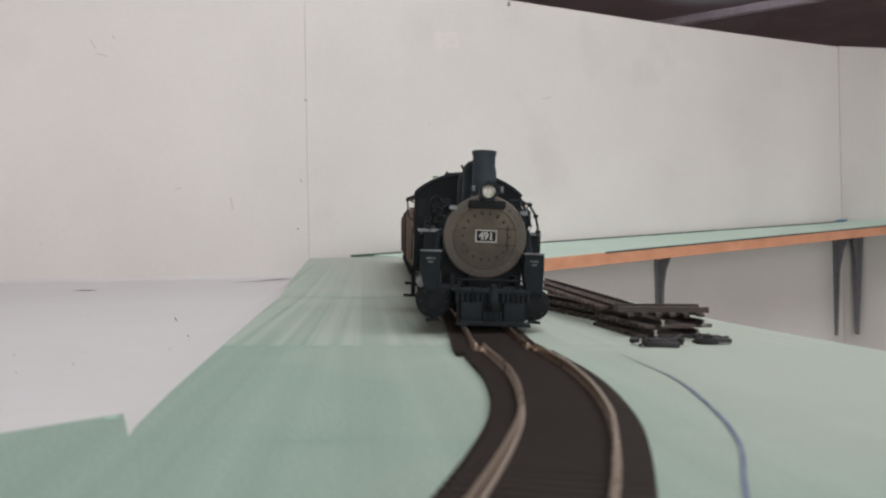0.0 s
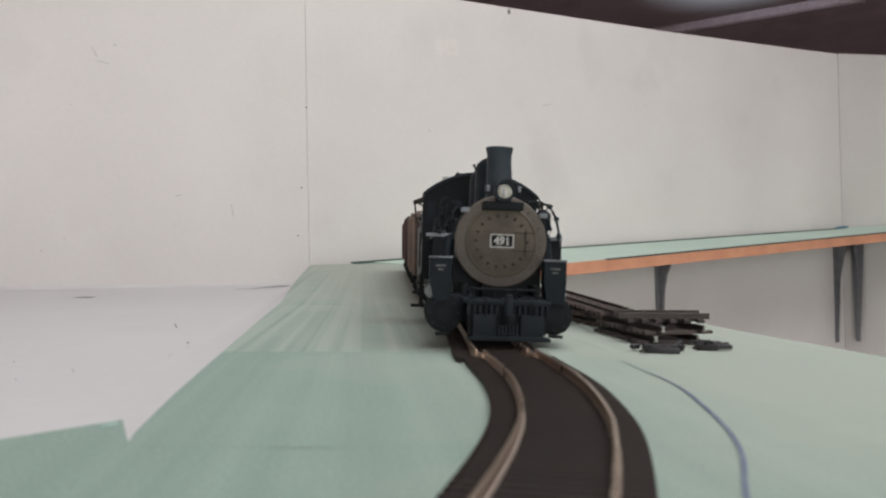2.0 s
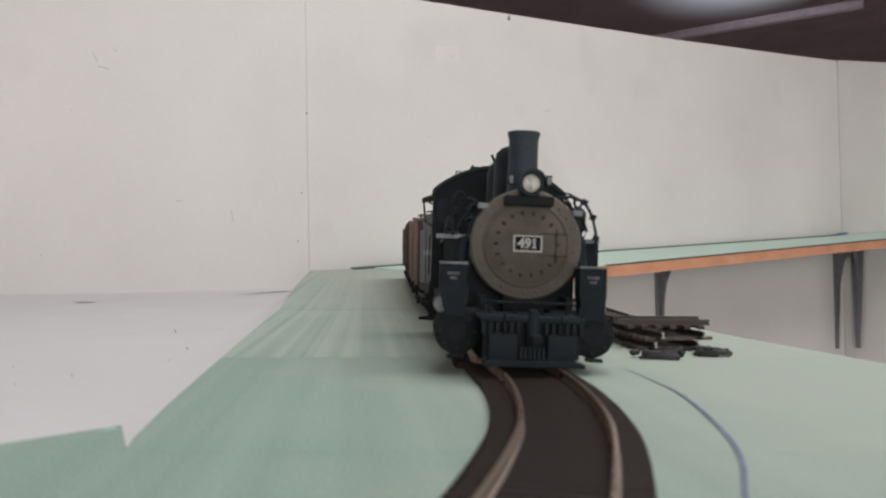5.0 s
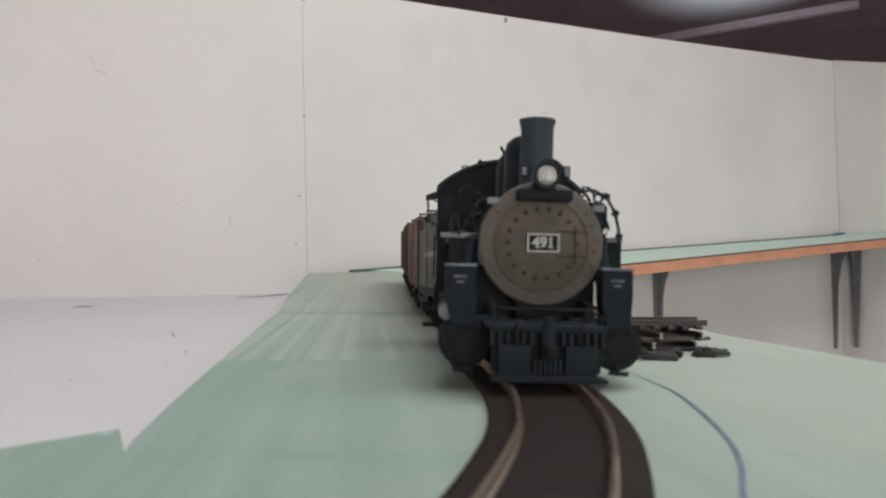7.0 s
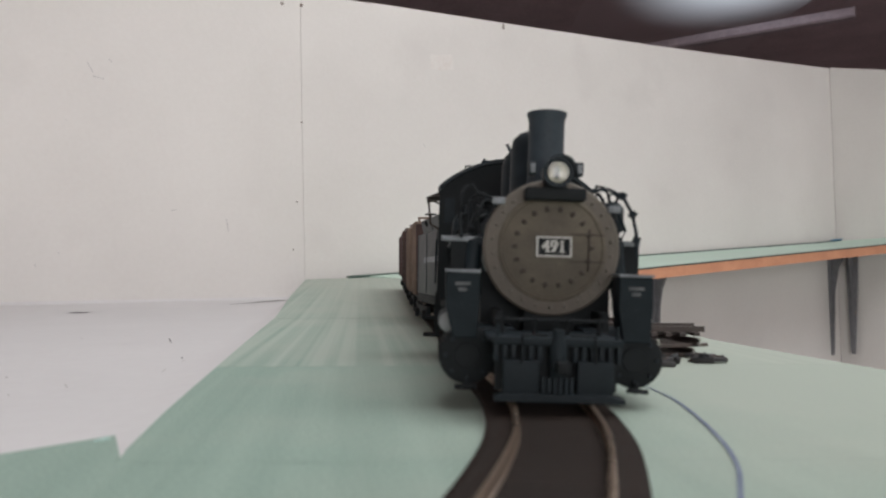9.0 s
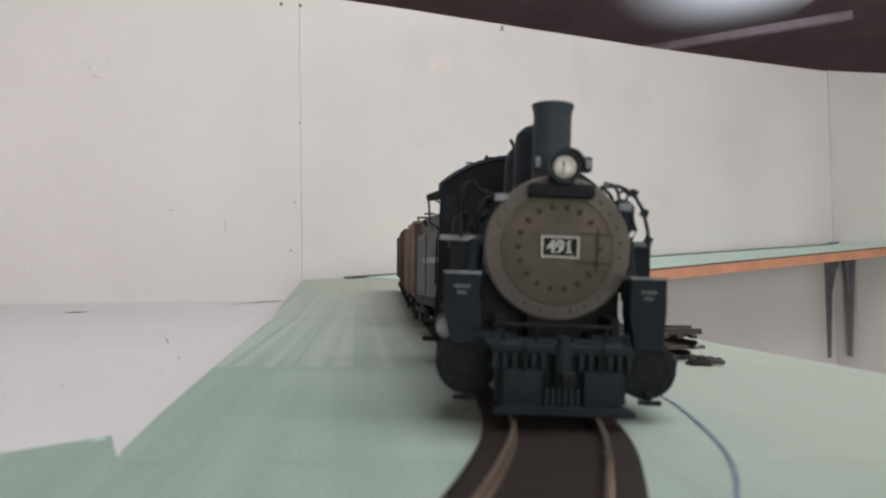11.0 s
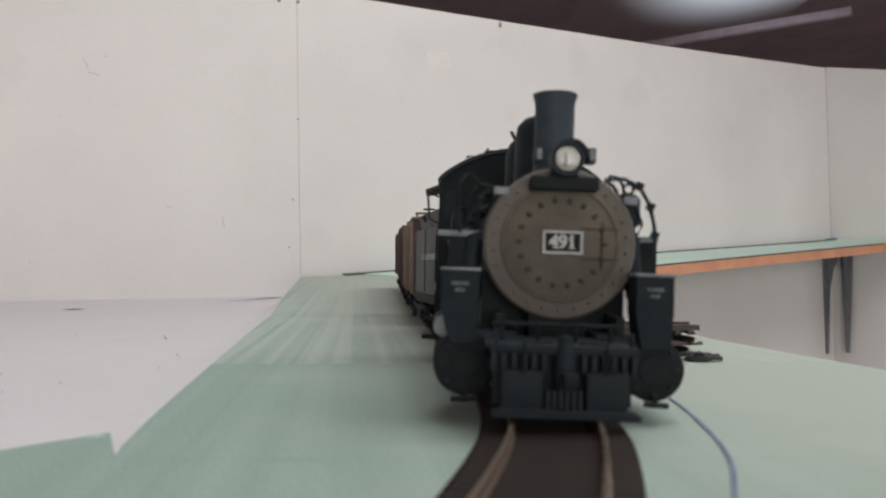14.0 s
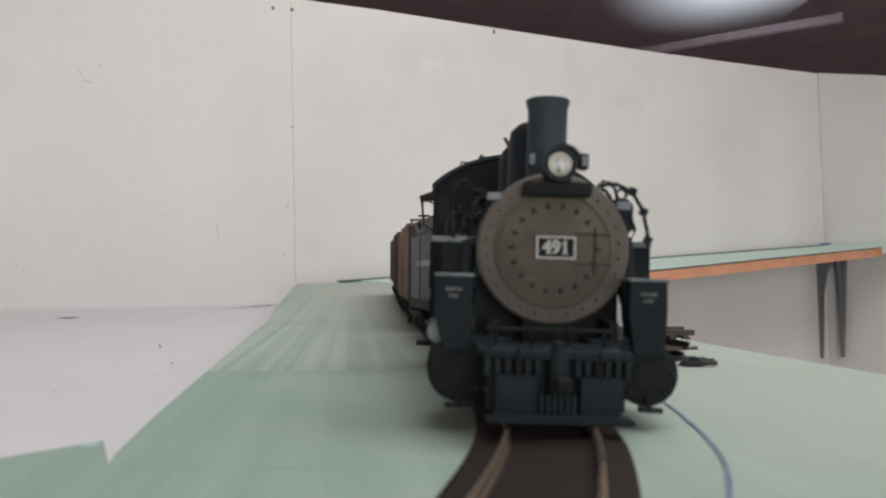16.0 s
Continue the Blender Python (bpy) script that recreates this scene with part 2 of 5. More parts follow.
def bm_tube(bm, pts, r, seg=8):
    pts = [Vector(p) for p in pts]
    rings = []
    for i, p in enumerate(pts):
        d = (pts[min(i + 1, len(pts) - 1)] - pts[max(i - 1, 0)]).normalized()
        side = d.cross(Vector((0, 0, 1)) if abs(d.z) < 0.9 else Vector((1, 0, 0))).normalized()
        up = side.cross(d)
        rings.append([bm.verts.new(p + r * (math.cos(a) * side + math.sin(a) * up)) for a in (2 * math.pi * k / seg for k in range(seg))])
    for p, q in zip(rings, rings[1:]):
        for k in range(seg):
            bm.faces.new((p[k], p[(k + 1) % seg], q[(k + 1) % seg], q[k]))
    bm.faces.new(rings[0][::-1])
    bm.faces.new(rings[-1])


def bm_sweep(bm, line, section):
    """A section of (side, height) carried along a line of (place, side vector)."""
    rings = [[bm.verts.new(p + s * a + Vector((0, 0, h))) for a, h in section] for p, s in line]
    k = len(section)
    for p, q in zip(rings, rings[1:]):
        for i in range(k):
            bm.faces.new((p[i], p[(i + 1) % k], q[(i + 1) % k], q[i]))
    bm.faces.new(rings[0][::-1])
    bm.faces.new(rings[-1])


def mesh_of(name, bm, mat, smooth=False):
    bmesh.ops.recalc_face_normals(bm, faces=bm.faces)
    me = bpy.data.meshes.new(name)
    bm.to_mesh(me)
    bm.free()
    if smooth:
        for p in me.polygons:
            p.use_smooth = True
        me.set_sharp_from_angle(angle=radians(35))
    me.materials.append(mat)
    return me


def part(name, bm, mat, parent=None, label="", smooth=True, at=None):
    ob = new(name, mesh_of(name, bm, mat, smooth))
    if parent is not None:
        ob.parent = parent
    if at is not None:
        ob.matrix_basis = at
    if label:
        tagged(ob, label)
    return ob


def thing(name, label, category, group="", at=None, kind=""):
    ob = new(name)
    ob.empty_display_size = 0.01
    if at is not None:
        ob.matrix_basis = at
    return tagged(ob, label, category, group, kind)


def box_part(name, mat, parent, x0, x1, y0, y1, z0, z1, bevel=0.0, label=""):
    bm = bmesh.new()
    bm_box(bm, x0, x1, y0, y1, z0, z1, bevel)
    return part(name, bm, mat, parent, label)


def lathe_part(name, mat, parent, profile, place, label="", seg=32):
    bm = bmesh.new()
    bm_lathe(bm, profile, place, seg)
    return part(name, bm, mat, parent, label)


def tube_part(name, mat, parent, pts, r, label="", seg=8):
    bm = bmesh.new()
    bm_tube(bm, pts, r, seg)
    return part(name, bm, mat, parent, label)


mm = 0.001
FRONTWARD = pose(0, 0, 0, 90, 0, 0)   # turns a lathe's axis towards -y

# ---- plan of the layout ----
SLOPE_Y, SLOPE = 0.546, 0.034


def ground(y):
    return max(0.0, y - SLOPE_Y) * SLOPE


KNOTS = [(-0.06, -0.043), (0.0, -0.0205), (0.05, -0.002), (0.094, 0.0125), (0.139, 0.0232), (0.17, 0.0264), (0.20, 0.0266), (0.23, 0.0240),
         (0.26, 0.0212), (0.30, 0.0195), (0.40, 0.0140), (0.60, -0.001), (0.85, -0.020), (1.12, -0.040)]


def spline(knots, y):
    k = 0
    while k < len(knots) - 2 and y > knots[k + 1][0]:
        k += 1
    def slope(i):
        a, b = knots[max(i - 1, 0)], knots[min(i + 1, len(knots) - 1)]
        return (b[1] - a[1]) / (b[0] - a[0])
    (y0, x0), (y1, x1) = knots[k], knots[k + 1]
    h = y1 - y0
    u = (y - y0) / h
    m0, m1 = slope(k) * h, slope(k + 1) * h
    return (2 * u**3 - 3 * u**2 + 1) * x0 + (u**3 - 2 * u**2 + u) * m0 + (-2 * u**3 + 3 * u**2) * x1 + (u**3 - u**2) * m1


def track_x(y):
    return spline(KNOTS, y)


RAIL = 4.5 * mm


def rail_top(y):
    return Vector((track_x(y), y, ground(y) + RAIL))


# ---- walls, roof and floor of the room ----
SEAM = Vector((-0.216, 1.19, 0))
CORNER = Vector((1.044, 1.93, 0))
ALONG = (CORNER - SEAM).normalized()
OUT = Vector((ALONG.y, -ALONG.x, 0))      # from the backdrop towards the layout


def on_wall(s, z, off=0.0):
    p = SEAM + ALONG * s + OUT * off
    return Vector((p.x, p.y, z))


LONG = (CORNER - SEAM).length


def wall_top(s):
    return 0.477 + (0.563 - 0.477) * s / LONG + float(np.interp(s, [0.0, 0.15, 0.4, 0.8], [0.010, 0.009, 0.005, 0.0]))


def wall_piece(name, pts, thick, mat, label, direction):
    """A panel with the corner points pts, thick along direction."""
    bm = bmesh.new()
    a = [bm.verts.new(p) for p in pts]
    b = [bm.verts.new(p + direction * thick) for p in pts]
    bm.faces.new(a)
    bm.faces.new(b[::-1])
    for i in range(len(a)):
        j = (i + 1) % len(a)
        bm.faces.new((a[i], b[i], b[j], a[j]))
    return tagged(part(name, bm, mat, smooth=False), label, "wall", kind="structure")


def seam(z):
    return -0.0197 * (z - 0.02)


def corner(z):
    return LONG - 0.036 * (z - 0.1)


wall_piece("wall_backdrop_1", [on_wall(-1.15, -1.0), on_wall(seam(-1) - 0.0003, -1.0), on_wall(seam(wall_top(0)) - 0.0003, wall_top(0)), on_wall(-1.15, wall_top(-1.15))], 0.012, M_PANEL,
           "off-white painted backdrop panel with scuffs and pencil marks", -OUT)
wall_piece("wall_backdrop_2", [on_wall(seam(-1) + 0.0003, -1.0), on_wall(corner(-1), -1.0), on_wall(corner(0.56), wall_top(LONG))] + [on_wall(s_, wall_top(s_)) for s_ in (1.25, 1.0, 0.8, 0.6, 0.4, 0.27, 0.15)] + [on_wall(seam(wall_top(0)) + 0.0003, wall_top(0) - 0.002)], 0.012, M_PANEL,
           "long off-white painted backdrop panel behind the shelf", -OUT)
SIDE = Vector((OUT.x, OUT.y, 0))
wall_piece("wall_backdrop_3", [on_wall(corner(-1), -1.0, 0.001), on_wall(corner(-1), -1.0, 0.22), on_wall(corner(0.5), 0.504, 0.22), on_wall(corner(0.56), 0.5645, 0.001)], 0.012, M_PANEL,
           "off-white painted backdrop panel meeting the corner", ALONG)


def slab(name, x0, x1, y0, y1, z0, z1, mat, label, category):
    ob = box_part(name, mat, None, x0, x1, y0, y1, z0, z1)
    return tagged(ob, label, category, kind="structure")


# floor and outer walls are out of view, added to enclose and bounce light
slab("floor", -2.0, 3.2, -2.6, 5.0, -1.1, -1.0, M_FLOOR, "unseen grey floor added to bounce light", "floor")
slab("wall_west", -2.1, -2.0, -2.6, 5.0, -1.0, 1.22, M_ROOM, "unseen plain wall added to bounce light", "wall")
for n_, x0, x1, z0, z1 in ((1, -2.0, -0.5, -1.0, 1.22), (2, 1.1, 3.2, -1.0, 1.22), (3, -0.5, 1.1, -1.0, -0.5), (4, -0.5, 1.1, 0.8, 1.22)):
    slab("wall_south_%d" % n_, x0, x1, -2.7, -2.6, z0, z1, M_ROOM, "unseen plain wall added round the rear lamp", "wall")
slab("wall_north", -2.0, 3.2, 5.0, 5.1, -1.0, 1.22, M_ROOM, "unseen plain wall added beyond the backdrop to bounce light", "wall")
for n_, y0, y1, z0, z1 in ((1, 0.62, 5.0, -1.0, 1.22), (2, -2.6, -0.18, -1.0, 1.22), (3, -0.18, 0.62, 1.12, 1.22)):
    slab("wall_east_%d" % n_, 3.1, 3.2, y0, y1, z0, z1, M_ROOM if n_ > 1 else M_DARKROOF, "unseen plain wall added round the side lamp", "wall")
# roof in pieces round the skylight
bm = bmesh.new()
for a in ((-2.0, -0.15, -2.6, 5.0), (1.65, 3.2, -2.6, 5.0), (-0.15, 1.65, -2.6, -0.6), (-0.15, 0.65, 0.8, 5.0), (0.65, 1.65, 0.8, 1.5), (0.65, 1.65, 4.0, 5.0)):
    bm_box(bm, a[0], a[1], a[2], a[3], 1.22, 1.30)
tagged(part("ceiling", bm, M_DARKROOF, smooth=False), "dark brown roof underside with two openings", "ceiling", kind="structure")
tagged(box_part("skylight", M_SKYPANE, None, 0.65, 1.65, 1.5, 4.0, 1.221, 1.231), "translucent roof pane letting in daylight, its glow fading outwards like glare", "skylight", kind="structure")
# this pane is out of view, added to go with the overhead lamp
tagged(box_part("skylight", M_PANE, None, -0.15, 1.65, -0.6, 0.8, 1.26, 1.27), "unseen translucent roof pane added above the layout for overhead light", "skylight", kind="structure")
bm = bmesh.new()
a, b = Vector((0.47, 4.00, 1.10)), Vector((1.78, 3.105, 1.10))
d = (b - a).normalized()
n = Vector((-d.y, d.x, 0))
bm_sweep(bm, [(a, n), (b, n)], [(-0.03, 0.012), (-0.022, 0.004), (0.022, 0.004), (0.03, 0.012), (0.03, 0.04), (0.022, 0.048), (-0.022, 0.048), (-0.03, 0.04)])
tagged(part("roof_beam", bm, M_BEAM, smooth=False), "grey-violet steel beam under the dark roof", "beam", kind="structure")

# ---- boards ----
def board(name, outline, z0, z1, tilt, label, mat=M_BOARD):
    bm = bmesh.new()
    top = [bm.verts.new((x, y, (ground(y) if tilt else 0) + z1)) for x, y in outline]
    low = [bm.verts.new((x, y, (ground(y) if tilt else 0) + z0)) for x, y in outline]
    bm.faces.new(top)
    bm.faces.new(low[::-1])
    k = len(outline)
    for i in range(k):
        bm.faces.new((top[i], low[i], low[(i + 1) % k], top[(i + 1) % k]))
    return tagged(part(name, bm, mat, smooth=False), label, "board", kind="structure")


JOINT = 0.1385
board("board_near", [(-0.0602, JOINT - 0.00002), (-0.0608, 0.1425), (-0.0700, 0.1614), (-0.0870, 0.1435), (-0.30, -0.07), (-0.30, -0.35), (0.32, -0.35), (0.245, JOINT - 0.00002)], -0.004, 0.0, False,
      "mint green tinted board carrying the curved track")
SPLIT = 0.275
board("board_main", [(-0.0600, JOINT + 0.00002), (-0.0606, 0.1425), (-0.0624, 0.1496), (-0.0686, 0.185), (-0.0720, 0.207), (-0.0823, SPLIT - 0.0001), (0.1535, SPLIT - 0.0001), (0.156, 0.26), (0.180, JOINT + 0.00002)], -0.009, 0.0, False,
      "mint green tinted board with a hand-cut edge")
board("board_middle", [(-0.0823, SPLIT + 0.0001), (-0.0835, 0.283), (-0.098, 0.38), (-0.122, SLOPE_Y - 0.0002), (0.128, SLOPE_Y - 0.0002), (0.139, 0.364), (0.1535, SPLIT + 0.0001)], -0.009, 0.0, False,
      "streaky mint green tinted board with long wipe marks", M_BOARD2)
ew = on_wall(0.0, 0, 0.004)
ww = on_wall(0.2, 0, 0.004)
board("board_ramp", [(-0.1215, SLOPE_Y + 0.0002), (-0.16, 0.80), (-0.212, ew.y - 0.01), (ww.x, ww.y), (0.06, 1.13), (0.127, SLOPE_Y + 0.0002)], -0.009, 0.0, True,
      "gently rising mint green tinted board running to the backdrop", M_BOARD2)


def flat_line(name, pts, width, mat, label, category="line", z=0.0003, level=ground):
    bm = bmesh.new()
    pts = [Vector((x, y, 0)) for x, y in pts]
    prev = None
    for i, p in enumerate(pts):
        d = (pts[min(i + 1, len(pts) - 1)] - pts[max(i - 1, 0)]).normalized()
        s = Vector((-d.y, d.x, 0)) * (width[i] if isinstance(width, list) else width) / 2
        zz = level(p.y) + z
        cur = (bm.verts.new((p.x - s.x, p.y - s.y, zz)), bm.verts.new((p.x + s.x, p.y + s.y, zz)))
        if prev:
            bm.faces.new((prev[0], prev[1], cur[1], cur[0]))
        prev = cur
    return tagged(part(name, bm, mat, smooth=False), label, category, kind="structure")


# pen arc beside the track
ARC = [(0.05, 0.028), (0.085, 0.0355), (0.1060, 0.0437), (0.113, 0.0462), (0.1347, 0.0543), (0.1600, 0.0597), (0.2008, 0.0640), (0.225, 0.0625), (0.2512, 0.0603)]
ys = [0.05 + (0.2512 - 0.05) * k / 40 for k in range(41)]
flat_line("pen_line", [(spline(ARC, y), y) for y in ys], [0.0009 * min(1, 0.25 + (0.2512 - y) * 12) for y in ys], M_BLUE, "curved blue marker line drawn on the board")
dash = random.Random(21)
x_ = -0.056
while x_ < 0.13:
    w_ = dash.uniform(0.004, 0.016)
    if abs(x_ - track_x(0.137)) > 0.022:
        k_ = dash.uniform(0.00015, 0.0006)
        flat_line("smudge", [(x_, 0.1372), (x_ + w_ * 0.3, 0.1374), (x_ + w_ * 0.7, 0.1371), (x_ + w_, 0.1373)], [0.0001, k_, k_ * 0.8, 0.0001], M_FAINT, "faint grey dash of the line along the board joint")
    x_ += w_ + dash.uniform(0.0, 0.006)
flat_line("joint_line", [(-0.119, SLOPE_Y - 0.001), (-0.04, SLOPE_Y - 0.0012), (0.124, SLOPE_Y - 0.001)], [0.0018, 0.0011, 0.0018], M_FAINT, "faint line along the joint between two boards")
flat_line("pen_line", [(-0.155, 0.80), (-0.03, 0.80)], 0.0012, M_FAINT, "faint pencil line across the board")


# ---- marks and nails on the backdrop ----
def wall_point(x, y):
    """Where the first view's ray meets the backdrop: distance along it and height."""
    way = Vector(((x - 784) / F, 1.0, (441 - y) / F))
    eye = Vector(EYE)
    k = (SEAM - eye).dot(OUT) / way.dot(OUT)
    p = eye + way * k
    return (p - SEAM).dot(ALONG), p.z


def wall_mark(name, pts, width, mat, label, off=0.0006):
    bm = bmesh.new()
    prev = None
    pts = [wall_point(*p) for p in pts]
    for i, (s, z) in enumerate(pts):
        a, b = pts[max(i - 1, 0)], pts[min(i + 1, len(pts) - 1)]
        d = Vector((b[0] - a[0], b[1] - a[1])).normalized()
        n = Vector((-d.y, d.x)) * width / 2
        cur = (bm.verts.new(on_wall(s - n.x, z - n.y, off)), bm.verts.new(on_wall(s + n.x, z + n.y, off)))
        if prev:
            bm.faces.new((prev[0], prev[1], cur[1], cur[0]))
        prev = cur
    return tagged(part(name, bm, mat, smooth=False), label, "mark", kind="structure")


# ---- white sheet between the boards and the backdrop ----
SHEET = -0.0095


def backdrop_sheet():
    """A thin sheet: it lies under the near board, rides up against the boards' edge and curls up onto the backdrop."""
    edge = [(-0.207, 1.175), (-0.160, 0.80), (-0.140, 0.67), (-0.122, 0.546), (-0.110, 0.464), (-0.098, 0.38), (-0.0835, 0.283), (-0.0720, 0.207), (-0.0686, 0.185), (-0.0624, 0.1496)]
    rows = []
    steps = 60
    for k in range(steps + 1):
        y = 1.175 + (0.1496 - 1.175) * (k / steps) ** 0.8
        x = np.interp(y, [p[1] for p in edge[::-1]], [p[0] for p in edge[::-1]])
        lift = np.interp(y, [0.15, 0.22, 0.4], [0.0, 0.35, 1.0])
        rows.append((Vector((x - 0.0004, y, SHEET + (ground(y) - 0.002 - SHEET) * lift)), 0.042, -0.012 - 0.80 * (k / steps)))
    for k, (x, y) in enumerate(((-0.054, 0.135), (-0.10, 0.08), (-0.16, 0.02), (-0.28, -0.10), (-0.28, -0.30))):
        rows.append((Vector((x, y, SHEET)), 0.02, -0.83 - 0.08 * k))
    bm = bmesh.new()
    grid = []
    for p, crease, s in rows:
        r = 0.003 + 0.004 * abs(s)
        run = 1.15 * r
        foot = on_wall(s, SHEET, run)
        if (foot - p).dot(OUT) > -0.01:
            run = max(0.01, (Vector((p.x, p.y, 0)) - SEAM).dot(OUT) * 0.6)
            foot = on_wall(s, SHEET, run)
        way = Vector((foot.x - p.x, foot.y - p.y, 0))
        line = [p]
        out = min(crease, way.length * 0.45)
        q = p + way.normalized() * out
        for u in (0.35, 0.7, 1.0):
            bend = p.lerp(Vector((q.x, q.y, SHEET)), u)
            bend.z = SHEET + (p.z - SHEET) * (1 - u) ** 1.5
            line.append(bend)
        q = line[-1]
        line += [q.lerp(foot, u) for u in (0.33, 0.66, 1.0)]
        for a in range(1, 19):
            t = radians(5 * a)
            line.append(on_wall(s, SHEET + r * (1 - math.cos(t)), run * (1 - math.sin(t)) + 0.0008))
        grid.append(line)
    top = [[bm.verts.new(v) for v in line] for line in grid]
    low = [[bm.verts.new(v + Vector((0, 0.0003, -0.0006))) for v in line] for line in grid]
    for a, b in zip(range(len(top)), range(1, len(top))):
        for c in range(len(top[0]) - 1):
            bm.faces.new((top[a][c], top[a][c + 1], top[b][c + 1], top[b][c]))
            bm.faces.new((low[a][c + 1], low[a][c], low[b][c], low[b][c + 1]))
        bm.faces.new((top[a][0], top[b][0], low[b][0], low[a][0]))
        bm.faces.new((top[a][-1], low[a][-1], low[b][-1], top[b][-1]))
    tagged(part("backdrop_sheet", bm, M_SHEET), "off-white sheet curling up from the boards to the backdrop", "sheet", kind="structure")


backdrop_sheet()


def sheet_mark(name, pts, width, mat, label):
    """A mark on the flat of the sheet, where the first view's rays meet it."""
    line = []
    for x, y in pts:
        d = (EYE[2] - SHEET) * F / (y - 441)
        line.append(((x - 784) / F * d, d))
    flat_line(name, line, width, mat, label, "mark", 0.0004, lambda y: SHEET)


# torn flake at the near board's corner
bm = bmesh.new()
bm_prism(bm, [(-0.0045, 0), (-0.0005, 0.0), (0.0003, 0.0022), (-0.001, 0.0034), (-0.0036, 0.0026)], 0.0009, pose(-0.0682, 0.1560, -0.0022, -35, 8, 35))
tagged(part("flake", bm, material("pale_aqua_flake", (0.50, 0.66, 0.62), 0.6, dark=(0.28, 0.42, 0.38), scale=400, fine=1500), smooth=False), "torn pale aqua flake at the board's corner", "flake", kind="structure")

M_CREASE = material("crease_dark", (0.26, 0.24, 0.24), 0.7, scale=300, fine=1200, depth=0.00005)
M_SCUFF = material("grey_scuff", (0.56, 0.54, 0.53), 0.7, scale=300, fine=1200, depth=0.00005)
sheet_mark("pencil_mark", [(143, 516), (152, 514.8), (160, 514)], 0.018, M_PENCIL, "short dark pencil mark on the sheet")
# the crease's darkness is painted as a flat strip
sheet_mark("crease", [(415, 501), (450, 499), (480, 496.5), (511, 494)], [0.004, 0.010, 0.018, 0.026], M_CREASE, "thin dark strip painted along the crease at the backdrop's foot")
sheet_mark("pencil_mark", [(309, 562), (313, 570)], 0.0006, M_PENCIL, "small pencil tick on the backdrop")
sheet_mark("pencil_mark", [(332, 595), (333, 598)], 0.0006, M_PENCIL, "small pencil tick on the backdrop")
for pts in ([(757, 218), (761, 222)], [(198, 64), (203, 69)], [(121, 173), (124, 173)], [(112, 408), (114, 410)], [(160, 70), (170, 88)], [(310, 335), (320, 333)],
            [(408, 350), (412, 372)], [(70, 430), (73, 433)], [(170, 95), (190, 100)], [(960, 175), (975, 172)]):
    wall_mark("scuff", pts, 0.0012, M_SCUFF, "small grey scuff on the backdrop")


for pts in ([(350, 624), (353, 627)], [(24, 628), (26, 632)], [(28, 660), (30, 664)], [(128, 643), (131, 649)], [(154, 560), (157, 562)], [(330, 604), (338, 600)], [(298, 622), (304, 616)]):
    sheet_mark("scuff", pts, 0.0006, M_SCUFF, "small grey scuff on the sheet")


def nail(x, y, r, label, off=0.0):
    s, z = wall_point(x, y)
    p = on_wall(s, z, 0.0)
    turn = OUT.to_track_quat("Z", "Y").to_matrix().to_4x4()
    bm = bmesh.new()
    bm_lathe(bm, [(0, 0.0016), (r * 0.6, 0.0014), (r, 0.0006), (r, -0.002)], Matrix.Translation(p) @ turn, 12)
    return tagged(part("nail", bm, M_NAIL), label, "nail", "nails in the backdrop")


for x, y, r in ((541, 178, 0.0015), (533, 320, 0.0013), (527, 405, 0.0013), (506, -35, 0.003), (540, -32, 0.003), (1493, 94, 0.003), (900, 9, 0.003)):
    nail(x, y, r, "small brown nail head driven into the backdrop panel")
wall_mark("scuff", [(900, 3), (901, 12)], 0.005, M_NAIL, "brown split at the top of the backdrop panel", 0.0008)
wall_mark("scuff", [(770, 70), (790, 72), (810, 71)], 0.028, material("pinkish_stain", (0.70, 0.655, 0.625), 0.7, dark=(0.73, 0.70, 0.675), scale=60, spread=(0.4, 0.6)), "faint pinkish stain on the backdrop", 0.0005)


# ---- shelf along the backdrop ----
def shelf_back(s):
    return 0.026 + 0.0594 * (s - 0.08)


def shelf_front(s):
    return 0.0233 + 0.0695 * (s - 0.335)


S0, S1, W = 0.1, LONG - 0.13, 0.2
shelf = thing("shelf", "long mint green shelf board with a raw orange front edge", "shelf", kind="structure")
T = 0.019
bm = bmesh.new()
loop = [on_wall(S0, shelf_back(S0), 0.003), on_wall(LONG - 0.003, shelf_back(LONG), 0.003), on_wall(S1, shelf_front(S1), W), on_wall(0.24, shelf_front(0.24), W), on_wall(0.2, shelf_front(0.2), W)]
a = [bm.verts.new(p) for p in loop]
b = [bm.verts.new(p - Vector((0, 0, T))) for p in loop]
bm.faces.new(a)
bm.faces.new(b[::-1])
for i in range(5):
    bm.faces.new((a[i], b[i], b[(i + 1) % 5], a[(i + 1) % 5]))
part("shelf_board", bm, M_SHELFTOP, shelf, smooth=False)
e0, e1 = on_wall(0.2, shelf_front(0.2) - 0.0015, W), on_wall(S1 + 0.001, shelf_front(S1) - 0.0015, W)
bm = bmesh.new()
bm_sweep(bm, [(e0, OUT), (e1, OUT)], [(0.0, 0), (0.004, -0.0006), (0.004, -T - 0.001), (0.0, -T - 0.001)])
part("edge_strip", bm, M_BOARDEDGE, shelf, "raw orange particle board edge", smooth=False)
e0 = on_wall(0.45, shelf_front(0.45) - 0.0015, W)
# dark strip in place of the shadow gap above the orange edge
bm = bmesh.new()
bm_sweep(bm, [(e0, OUT), (e1, OUT)], [(0.0, 0.0014), (0.0046, 0.0012), (0.0046, -0.0012), (0.0, -0.0012)])
part("edge_line", bm, M_STRIP, shelf, "thin dark strip painted for the shadow gap along the shelf edge", smooth=False)
